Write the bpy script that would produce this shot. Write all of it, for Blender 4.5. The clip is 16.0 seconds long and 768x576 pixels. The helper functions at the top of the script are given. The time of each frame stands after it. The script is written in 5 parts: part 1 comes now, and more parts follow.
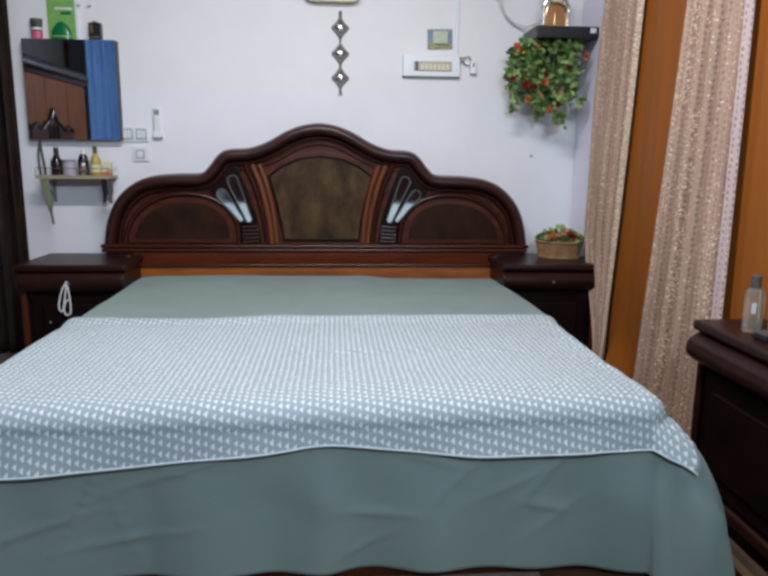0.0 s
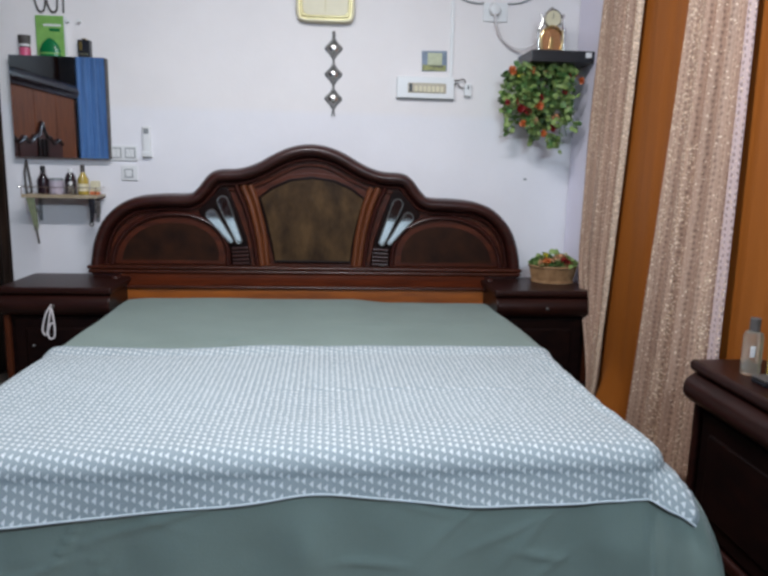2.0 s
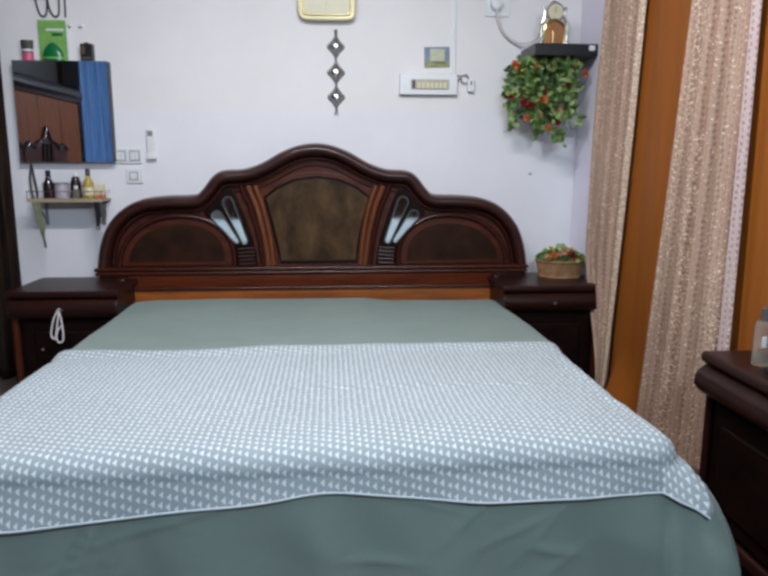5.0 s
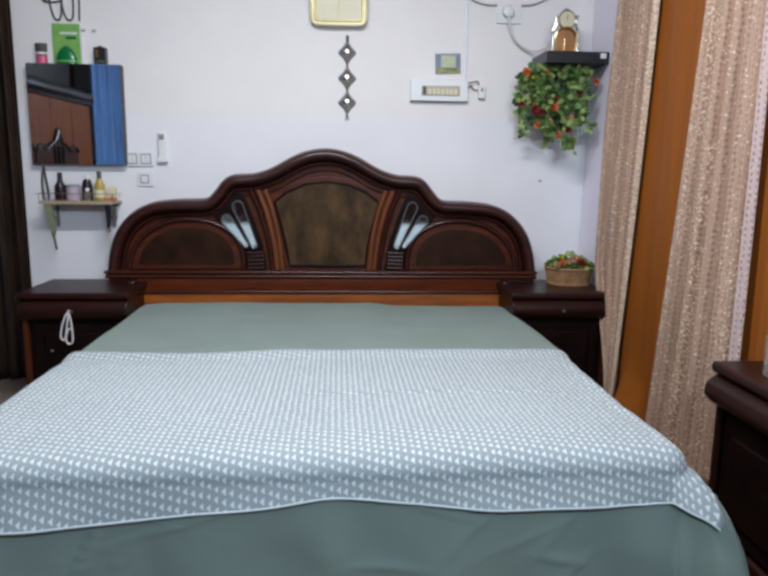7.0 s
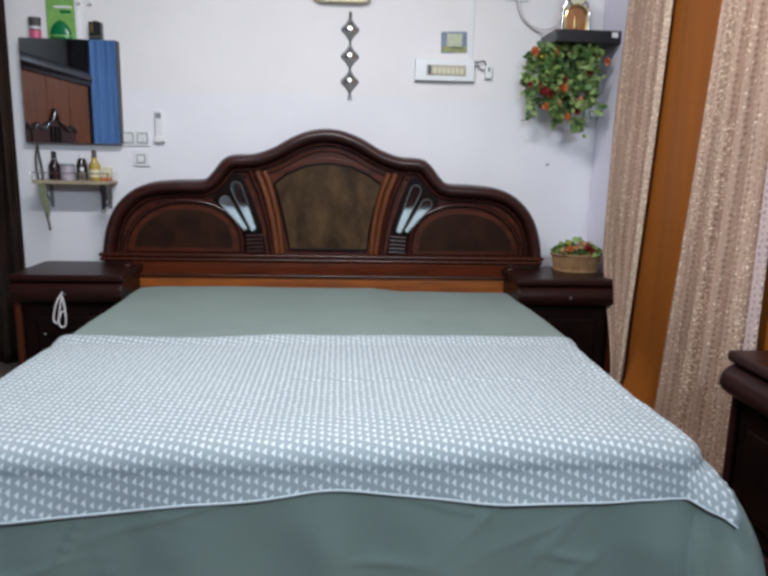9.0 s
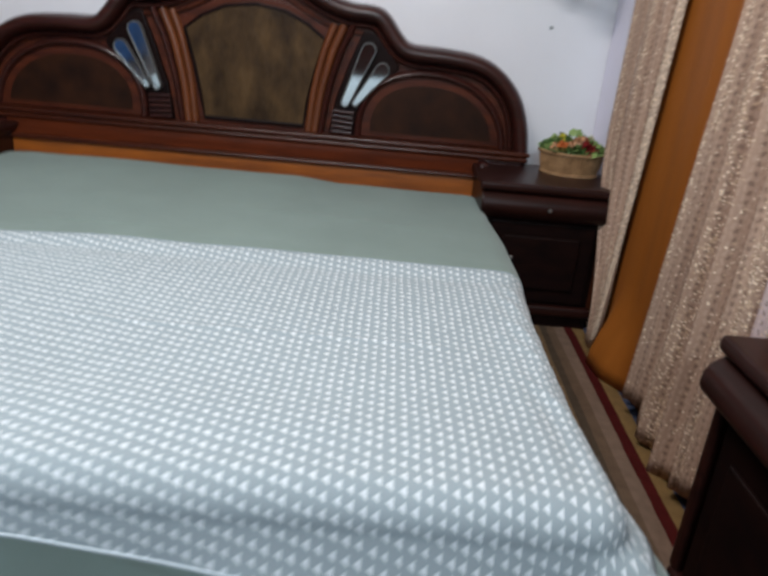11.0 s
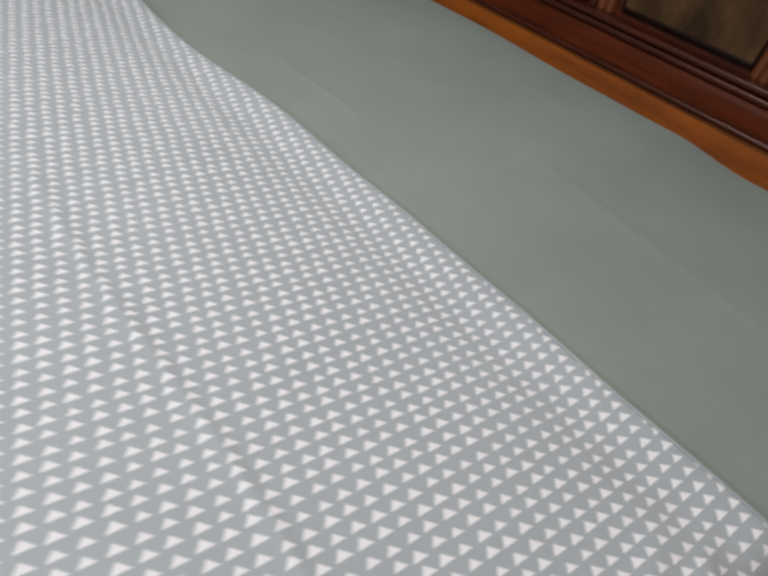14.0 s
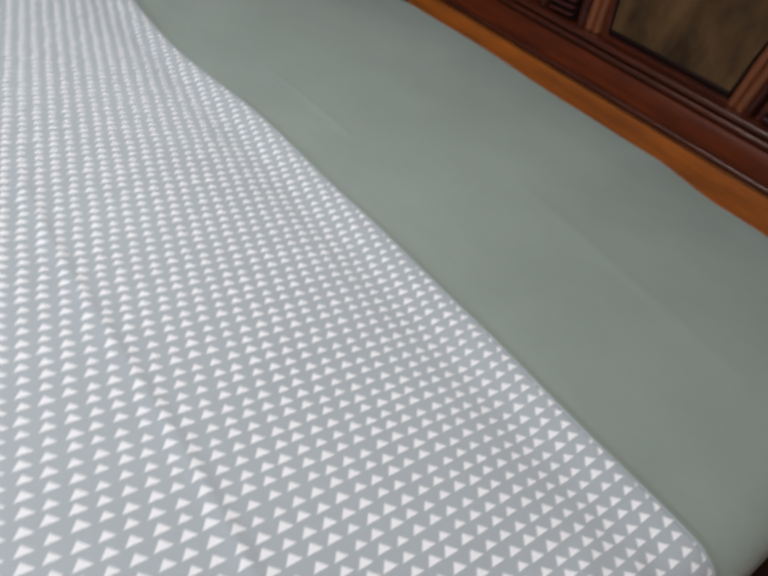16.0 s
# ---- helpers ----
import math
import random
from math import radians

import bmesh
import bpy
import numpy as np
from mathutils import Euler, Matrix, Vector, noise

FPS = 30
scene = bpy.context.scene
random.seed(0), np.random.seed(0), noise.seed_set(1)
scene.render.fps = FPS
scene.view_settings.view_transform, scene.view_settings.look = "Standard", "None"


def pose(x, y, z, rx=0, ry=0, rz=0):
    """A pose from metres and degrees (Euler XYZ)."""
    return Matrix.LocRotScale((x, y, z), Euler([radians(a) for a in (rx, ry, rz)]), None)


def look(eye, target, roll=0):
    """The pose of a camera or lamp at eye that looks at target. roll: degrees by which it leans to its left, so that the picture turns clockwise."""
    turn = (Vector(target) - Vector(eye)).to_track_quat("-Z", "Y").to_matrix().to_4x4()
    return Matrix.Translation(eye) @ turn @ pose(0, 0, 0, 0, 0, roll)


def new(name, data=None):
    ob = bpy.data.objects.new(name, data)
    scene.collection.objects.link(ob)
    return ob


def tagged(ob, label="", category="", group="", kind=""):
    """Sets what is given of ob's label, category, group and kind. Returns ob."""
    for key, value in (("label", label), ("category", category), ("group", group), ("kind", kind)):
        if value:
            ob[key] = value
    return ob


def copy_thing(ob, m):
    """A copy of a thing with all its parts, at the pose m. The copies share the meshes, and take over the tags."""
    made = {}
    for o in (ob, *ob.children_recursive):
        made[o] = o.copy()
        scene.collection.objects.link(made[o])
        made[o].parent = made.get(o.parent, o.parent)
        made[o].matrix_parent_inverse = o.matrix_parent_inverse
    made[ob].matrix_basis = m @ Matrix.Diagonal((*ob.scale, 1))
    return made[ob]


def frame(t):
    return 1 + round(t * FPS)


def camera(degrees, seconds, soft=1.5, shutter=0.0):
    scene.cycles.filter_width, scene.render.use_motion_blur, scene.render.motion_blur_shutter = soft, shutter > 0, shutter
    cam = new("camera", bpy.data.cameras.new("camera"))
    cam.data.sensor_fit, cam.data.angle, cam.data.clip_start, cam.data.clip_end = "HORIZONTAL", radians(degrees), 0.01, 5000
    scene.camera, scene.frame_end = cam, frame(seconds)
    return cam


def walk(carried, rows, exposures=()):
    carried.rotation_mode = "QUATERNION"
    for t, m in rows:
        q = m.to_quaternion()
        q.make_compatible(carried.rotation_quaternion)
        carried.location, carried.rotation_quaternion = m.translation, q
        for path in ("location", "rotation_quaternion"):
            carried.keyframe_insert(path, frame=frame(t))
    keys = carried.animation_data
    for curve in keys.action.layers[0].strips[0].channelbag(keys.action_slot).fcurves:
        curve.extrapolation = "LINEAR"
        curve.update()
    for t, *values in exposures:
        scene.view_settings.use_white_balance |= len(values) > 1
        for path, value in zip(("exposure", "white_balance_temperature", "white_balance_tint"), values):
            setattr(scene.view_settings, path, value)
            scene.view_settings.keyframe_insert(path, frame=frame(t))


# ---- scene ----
cam = camera(58.6, 16.0, soft=3.0, shutter=0.9)
PATH = [
    (0, (0.07, -3.731, 1.055), (0.216, -1.772, 0.68), 0.6),
    (0.5, (0.082, -3.722, 1.07), (0.224, -1.759, 0.713), 0.6),
    (1, (0.082, -3.724, 1.089), (0.228, -1.76, 0.741), 1.1),
    (1.5, (0.081, -3.7, 1.111), (0.238, -1.737, 0.759), 1.4),
    (2, (0.073, -3.667, 1.131), (0.244, -1.706, 0.776), 1.3),
    (2.5, (0.068, -3.662, 1.131), (0.243, -1.701, 0.775), 0.7),
    (3, (0.076, -3.661, 1.126), (0.245, -1.7, 0.769), 0.1),
    (3.5, (0.076, -3.661, 1.125), (0.243, -1.701, 0.764), -0.1),
    (4, (0.073, -3.662, 1.125), (0.237, -1.702, 0.763), 0.0),
    (4.5, (0.072, -3.661, 1.125), (0.229, -1.7, 0.764), 0.0),
    (7, (0.059, -3.661, 1.128), (0.194, -1.695, 0.783), 0.7),
    (7.5, (0.059, -3.654, 1.127), (0.191, -1.687, 0.786), 0.9),
    (8, (0.06, -3.649, 1.12), (0.189, -1.682, 0.78), 1.1),
    (8.5, (0.057, -3.645, 1.105), (0.182, -1.68, 0.751), 1.1),
    (9, (0.066, -3.578, 1.098), (0.195, -1.619, 0.719), 1.2),
    (9.5, (0.093, -3.426, 1.104), (0.258, -1.481, 0.667), 0.8),
    (9.7, (0.137, -3.375, 1.095), (0.318, -1.439, 0.626), 0.8),
    (11.8, (0.665, -2.586, 0.999), (0.497, -0.781, 0.156), 9.8),
    (12, (0.653, -2.521, 0.986), (0.423, -0.731, 0.124), 10.3),
    (12.5, (0.693, -2.296, 0.968), (0.336, -0.572, 0.02), 10.0),
    (13, (0.813, -2.229, 1.048), (0.042, -0.761, -0.071), 11.5),
    (13.5, (0.853, -2.068, 1.083), (-0.195, -0.846, -0.104), 15.4),
    (14, (0.868, -1.929, 1.017), (-0.212, -0.744, -0.178), 15.0),
    (14.5, (0.905, -1.871, 1.012), (-0.173, -0.707, -0.206), 15.2),
    (15, (0.925, -1.831, 1.005), (-0.144, -0.656, -0.21), 15.9),
    (15.5, (0.906, -1.89, 1.102), (-0.159, -0.667, -0.068), 16.4),
    (16, (0.897, -1.922, 1.072), (-0.167, -0.726, -0.127), 17.7),
]
walk(cam, [(t, look(eye, target, roll)) for t, eye, target, roll in PATH],
     exposures=[(0, 0.09, 6070, 11), (9.7, 0.16, 6160, 11), (11.8, -0.05, 6360, 9), (12.3, -0.10, 6390, 9), (13.0, -0.08, 6470, 10), (13.5, -0.19, 6870, 17), (14.0, -0.16, 6900, 17), (14.5, -0.24, 6970, 17), (15.5, -0.06, 6750, 16), (16, -0.05, 6700, 16)])

# ---- world and lights ----
world = bpy.data.worlds.new("world")
world.use_nodes = True
world.node_tree.nodes["Background"].inputs[0].default_value = (0.5, 0.55, 0.62, 1)
world.node_tree.nodes["Background"].inputs[1].default_value = 0.12
scene.world = world


def area_lamp(name, m, sx, sy, watts, colour):
    d = bpy.data.lights.new(name, "AREA")
    d.shape, d.size, d.size_y, d.energy, d.color = "RECTANGLE", sx, sy, watts, colour
    ob = new(name, d)
    ob.matrix_world = m
    return ob


# a tube lamp on the ceiling over the foot of the bed
area_lamp("ceiling_tube_light", look((-0.1, -1.86, 2.60), (-0.1, -1.86, 0)), 1.2, 0.12, 53, (1.0, 0.98, 0.955))
# bluish fill light with no known source, added high behind to brighten the hanging front
area_lamp("unseen_fill_light", look((0.55, -4.72, 2.30), (0.05, -1.6, 0.6)), 1.2, 0.12, 54, (0.77, 0.93, 1.0))


# ---- materials ----
def material(name, colour, rough=0.5, metal=0.0, vary=0.12, scale=8.0, bump=0.05, bump_scale=60.0, stretch=(1, 1, 1), coat=0.0, colour2=None, sheen=0.0, spec=0.5):
    m = bpy.data.materials.new(name)
    m.use_nodes = True
    nt = m.node_tree
    b = nt.nodes["Principled BSDF"]
    b.inputs["Roughness"].default_value, b.inputs["Metallic"].default_value = rough, metal
    b.inputs["Coat Weight"].default_value, b.inputs["Coat Roughness"].default_value = coat, 0.12
    b.inputs["Sheen Weight"].default_value, b.inputs["Specular IOR Level"].default_value = sheen, spec
    tc = nt.nodes.new("ShaderNodeTexCoord")
    mp = nt.nodes.new("ShaderNodeMapping")
    mp.inputs["Scale"].default_value = stretch
    nt.links.new(tc.outputs["Object"], mp.inputs["Vector"])
    n1 = nt.nodes.new("ShaderNodeTexNoise")
    n1.inputs["Scale"].default_value, n1.inputs["Detail"].default_value, n1.inputs["Roughness"].default_value = scale, 6, 0.6
    nt.links.new(mp.outputs[0], n1.inputs["Vector"])
    ramp = nt.nodes.new("ShaderNodeValToRGB")
    lo = colour2 or tuple(c * (1 - vary) for c in colour)
    hi = colour if colour2 else tuple(min(1, c * (1 + vary)) for c in colour)
    ramp.color_ramp.elements[0].position, ramp.color_ramp.elements[1].position = 0.33, 0.68
    ramp.color_ramp.elements[0].color, ramp.color_ramp.elements[1].color = (*lo, 1), (*hi, 1)
    nt.links.new(n1.outputs["Fac"], ramp.inputs[0])
    nt.links.new(ramp.outputs[0], b.inputs["Base Color"])
    if bump:
        n2 = nt.nodes.new("ShaderNodeTexNoise")
        n2.inputs["Scale"].default_value, n2.inputs["Detail"].default_value = bump_scale, 4
        nt.links.new(mp.outputs[0], n2.inputs["Vector"])
        bp = nt.nodes.new("ShaderNodeBump")
        bp.inputs["Strength"].default_value, bp.inputs["Distance"].default_value = bump, 0.01
        nt.links.new(n2.outputs["Fac"], bp.inputs["Height"])
        nt.links.new(bp.outputs[0], b.inputs["Normal"])
    return m


def bsdf(m):
    return m.node_tree.nodes["Principled BSDF"]


def maths(nt, op, a, b=None, c=None):
    n = nt.nodes.new("ShaderNodeMath")
    n.operation = op
    for i, v in enumerate((a, b, c)):
        if v is None:
            continue
        if isinstance(v, (int, float)):
            n.inputs[i].default_value = v
        else:
            nt.links.new(v, n.inputs[i])
    return n.outputs[0]


def mix(nt, fac, a, b):
    n = nt.nodes.new("ShaderNodeMix")
    n.data_type = "RGBA"
    for sock, v in ((n.inputs["Factor"], fac), (n.inputs[6], a), (n.inputs[7], b)):
        if isinstance(v, tuple):
            sock.default_value = (*v, 1)
        elif isinstance(v, (int, float)):
            sock.default_value = v
        else:
            nt.links.new(v, sock)
    return n.outputs[2]


def wall_paint(name, low, high, edge):
    """Matt emulsion: one tone up to a height, another above it, with faint roller marks and scuffs."""
    m = material(name, low, 0.65, vary=0.03, scale=2.2, bump=0.06, bump_scale=55)
    nt = m.node_tree
    sep = nt.nodes.new("ShaderNodeSeparateXYZ")
    nt.links.new(nt.nodes["Texture Coordinate"].outputs["Object"], sep.inputs[0])
    ramp = nt.nodes["Color Ramp"]
    mr = nt.nodes.new("ShaderNodeMapRange")
    mr.inputs["From Min"].default_value, mr.inputs["From Max"].default_value = edge - 0.02, edge + 0.02
    nt.links.new(sep.outputs["Z"], mr.inputs["Value"])
    tint = mix(nt, mr.outputs[0], (1, 1, 1), tuple(h / l for h, l in zip(high, low)))
    mul = nt.nodes.new("ShaderNodeMix")
    mul.data_type, mul.blend_type = "RGBA", "MULTIPLY"
    mul.inputs["Factor"].default_value = 1
    nt.links.new(ramp.outputs[0], mul.inputs[6])
    nt.links.new(tint, mul.inputs[7])
    nt.links.new(mul.outputs[2], bsdf(m).inputs["Base Color"])
    return m


WALL = wall_paint("wall_paint_white", (0.785, 0.765, 0.795), (0.80, 0.76, 0.755), 1.49)
LILAC = material("wall_paint_lilac", (0.87, 0.83, 0.95), 0.6, vary=0.03, scale=3)
CEIL = material("ceiling_paint", (0.78, 0.78, 0.77), 0.8, vary=0.03, scale=2)
FLOOR = material("floor_terrazzo", (0.22, 0.17, 0.14), 0.35, vary=0.25, scale=40)
WOOD = material("mahogany_dark", (0.050, 0.012, 0.008), 0.32, spec=0.35, scale=5, stretch=(1, 1, 9), colour2=(0.024, 0.007, 0.006), coat=0.15, bump=0.03, bump_scale=30)
WOODX = material("mahogany_along", (0.085, 0.017, 0.005), 0.34, spec=0.10, scale=5, stretch=(1, 9, 9), colour2=(0.040, 0.009, 0.004), coat=0.0, bump=0.03, bump_scale=30)
WOODR = material("mahogany_red", (0.092, 0.021, 0.008), 0.36, spec=0.25, scale=4, stretch=(1, 6, 8), colour2=(0.038, 0.009, 0.005), coat=0.06, bump=0.03, bump_scale=30)
BEADWOOD = material("mahogany_polished_bead", (0.060, 0.013, 0.005), 0.28, spec=0.32, scale=5, stretch=(1, 9, 9), colour2=(0.032, 0.008, 0.004), coat=0.08, bump=0.02, bump_scale=30)
GLOSS = material("ebony_gloss", (0.014, 0.009, 0.013), 0.18, spec=0.5, scale=5, stretch=(1, 6, 6), colour2=(0.007, 0.005, 0.007), coat=0.4, bump=0.03)
BLACKWOOD = material("ebonised_wood", (0.012, 0.0045, 0.0035), 0.42, scale=5, stretch=(2, 6, 6), colour2=(0.005, 0.0025, 0.0025), coat=0.0, spec=0.09, bump=0.03)
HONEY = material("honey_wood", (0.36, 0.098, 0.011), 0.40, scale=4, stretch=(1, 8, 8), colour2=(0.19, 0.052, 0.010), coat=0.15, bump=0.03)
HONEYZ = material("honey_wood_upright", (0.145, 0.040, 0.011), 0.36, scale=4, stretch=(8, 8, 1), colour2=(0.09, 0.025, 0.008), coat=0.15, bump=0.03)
BURL = material("burl_veneer_dark", (0.036, 0.013, 0.006), 0.45, spec=0.12, scale=9, colour2=(0.014, 0.006, 0.004), coat=0.0, bump=0.05, bump_scale=14)
LEATHER = material("bronze_leather", (0.088, 0.049, 0.020), 0.45, scale=9, colour2=(0.028, 0.015, 0.007), bump=0.3, bump_scale=35, coat=0.0, spec=0.14, stretch=(1.4, 1.4, 0.8))
SHEET = material("sage_cotton", (0.178, 0.226, 0.203), 0.85, vary=0.07, scale=3, bump=0.10, bump_scale=220, sheen=0.15, spec=0.2)
MATTRESS = material("mattress_ticking", (0.55, 0.55, 0.52), 0.9)
MIRROR = material("mirror_silver", (0.80, 0.84, 0.86), 0.02, metal=1.0, vary=0.02, bump=0)
MIRROR2 = material("mirror_inlay", (0.72, 0.80, 0.84), 0.06, metal=1.0, vary=0.04, scale=20, bump=0)
WHITE = material("white_plastic", (0.74, 0.74, 0.74), 0.35, vary=0.03)
WHITEG = material("grey_plastic", (0.24, 0.25, 0.26), 0.4, vary=0.05)
BLACK = material("black_plastic", (0.012, 0.012, 0.016), 0.35, vary=0.2)
BEIGE = material("breaker_beige", (0.46, 0.40, 0.30), 0.45, vary=0.08, scale=30)
GOLD = material("gold_metal", (0.70, 0.53, 0.25), 0.22, metal=1.0, vary=0.1, scale=20, bump=0.02)
ROSEGOLD = material("rose_gold_face", (0.75, 0.42, 0.22), 0.25, metal=1.0, vary=0.15, scale=15, bump=0.02)
SILVER = material("silver_metal", (0.62, 0.60, 0.57), 0.25, metal=1.0, vary=0.12, scale=25, bump=0.03)
PEWTER = material("pewter_metal", (0.19, 0.185, 0.18), 0.45, metal=0.6, vary=0.3, scale=60, bump=0.25, bump_scale=150)
CREAM = material("cream_enamel", (0.66, 0.60, 0.42), 0.4, vary=0.05)
CREAMFRAME = material("clock_frame_gilt", (0.50, 0.43, 0.22), 0.3, metal=0.35, vary=0.12, scale=20)
WICKER = material("wicker", (0.40, 0.225, 0.105), 0.6, scale=40, colour2=(0.23, 0.12, 0.05), bump=0.2, bump_scale=120)
LEAF = material("leaf_green", (0.13, 0.22, 0.06), 0.45, scale=25, colour2=(0.05, 0.14, 0.035), bump=0.05)
LEAF2 = material("leaf_light_green", (0.30, 0.40, 0.12), 0.45, scale=25, colour2=(0.15, 0.22, 0.07), bump=0.05)
RED = material("petal_red", (0.36, 0.018, 0.020), 0.5, scale=40, colour2=(0.16, 0.008, 0.012))
ORANGE = material("petal_orange", (0.68, 0.22, 0.06), 0.5, scale=40, colour2=(0.50, 0.10, 0.03))
YELLOW = material("petal_yellow", (0.70, 0.62, 0.07), 0.5, scale=40, vary=0.2)
PEACH = material("petal_peach", (0.72, 0.40, 0.22), 0.5, scale=40, vary=0.2)
BLUECLOTH = material("blue_curtain_cloth", (0.055, 0.155, 0.38), 0.75, scale=6, stretch=(1, 6, 0.4), colour2=(0.02, 0.075, 0.22), sheen=0.1)
DARKCLOTH = material("brown_brocade", (0.030, 0.016, 0.010), 0.6, scale=9, stretch=(6, 6, 0.5), colour2=(0.006, 0.0035, 0.0025), spec=0.2)
ORANGECLOTH = material("orange_satin", (0.29, 0.086, 0.010), 0.6, vary=0.06, scale=3, stretch=(1, 8, 0.5), spec=0.25, bump=0.06, bump_scale=90)
DOORWOOD = material("wardrobe_door_wood", (0.15, 0.042, 0.012), 0.6, scale=4, stretch=(8, 8, 1), colour2=(0.08, 0.022, 0.007), spec=0.12)
POSTWOOD = material("corner_post_wood", (0.085, 0.021, 0.008), 0.5, scale=4, stretch=(8, 8, 1), colour2=(0.045, 0.012, 0.005), spec=0.12)
CABWOOD = material("cabinet_wood_dark", (0.026, 0.007, 0.005), 0.36, scale=5, stretch=(1, 9, 9), colour2=(0.014, 0.0045, 0.0035), coat=0.0, spec=0.22, bump=0.03, bump_scale=30)
GREEN = material("green_card", (0.21, 0.42, 0.10), 0.4, vary=0.15, scale=18)
DKGREEN = material("green_plastic", (0.006, 0.15, 0.045), 0.25, vary=0.1)
PINK = material("pink_label", (0.60, 0.10, 0.20), 0.35, vary=0.1)
AMBER = material("amber_liquid", (0.42, 0.30, 0.05), 0.15, vary=0.15, coat=0.5)
DKGLASS = material("dark_bottle_glass", (0.018, 0.008, 0.012), 0.12, vary=0.2, coat=0.5)
CLEAR = material("bottle_clear_plastic", (0.78, 0.74, 0.62), 0.12, vary=0.08, coat=0.6)
bsdf(CLEAR).inputs["Transmission Weight"].default_value = 0.85
PALEWOOD = material("shelf_pale_wood", (0.44, 0.36, 0.25), 0.5, scale=6, stretch=(1, 8, 8), colour2=(0.30, 0.23, 0.15))
STRING = material("white_cable", (0.66, 0.62, 0.62), 0.5, vary=0.05)
DKSTRAP = material("dark_strap", (0.07, 0.06, 0.055), 0.6, vary=0.3, scale=40)
OLIVE = material("olive_strap", (0.17, 0.19, 0.11), 0.7, vary=0.3, scale=40)


def dotted_cotton():
    """Pale blue-grey cotton printed with rows of small white triangles, a little uneven in place and size."""
    m = material("triangle_print_cotton", (0.280, 0.325, 0.344), 0.85, vary=0.04, scale=3, bump=0.08, bump_scale=240, sheen=0.12, spec=0.2)
    nt = m.node_tree
    uv = nt.nodes.new("ShaderNodeUVMap")
    sep = nt.nodes.new("ShaderNodeSeparateXYZ")
    nt.links.new(uv.outputs[0], sep.inputs[0])
    u = maths(nt, "DIVIDE", sep.outputs["X"], 0.0175)
    i = maths(nt, "FLOOR", u)
    v = maths(nt, "ADD", maths(nt, "DIVIDE", sep.outputs["Y"], 0.0236), maths(nt, "MULTIPLY", i, 0.21))
    j = maths(nt, "FLOOR", v)
    cell = nt.nodes.new("ShaderNodeCombineXYZ")
    nt.links.new(i, cell.inputs[0])
    nt.links.new(j, cell.inputs[1])
    wn = nt.nodes.new("ShaderNodeTexWhiteNoise")
    nt.links.new(cell.outputs[0], wn.inputs["Vector"])
    wsep = nt.nodes.new("ShaderNodeSeparateColor")
    nt.links.new(wn.outputs["Color"], wsep.inputs[0])
    fu = maths(nt, "ADD", maths(nt, "SUBTRACT", maths(nt, "FRACT", u), 0.5), maths(nt, "MULTIPLY", maths(nt, "SUBTRACT", wsep.outputs[0], 0.5), 0.16))
    fv = maths(nt, "ADD", maths(nt, "FRACT", v), maths(nt, "MULTIPLY", maths(nt, "SUBTRACT", wsep.outputs[1], 0.5), 0.12))
    big = maths(nt, "ADD", 0.93, maths(nt, "MULTIPLY", wsep.outputs[2], 0.22))
    h = maths(nt, "DIVIDE", maths(nt, "SUBTRACT", 0.27, fu), maths(nt, "MULTIPLY", big, 0.57))
    half = maths(nt, "MULTIPLY", maths(nt, "SUBTRACT", 1.0, h), maths(nt, "MULTIPLY", big, 0.36))
    inside = maths(nt, "SUBTRACT", half, maths(nt, "ABSOLUTE", maths(nt, "SUBTRACT", fv, 0.5)))
    soft = nt.nodes.new("ShaderNodeMapRange")
    soft.inputs["From Min"].default_value, soft.inputs["From Max"].default_value = -0.03, 0.05
    nt.links.new(inside, soft.inputs["Value"])
    base = maths(nt, "MULTIPLY", soft.outputs[0], maths(nt, "GREATER_THAN", h, 0.0))
    ramp = nt.nodes["Color Ramp"]
    nt.links.new(mix(nt, base, ramp.outputs[0], (0.60, 0.63, 0.65)), bsdf(m).inputs["Base Color"])
    return m


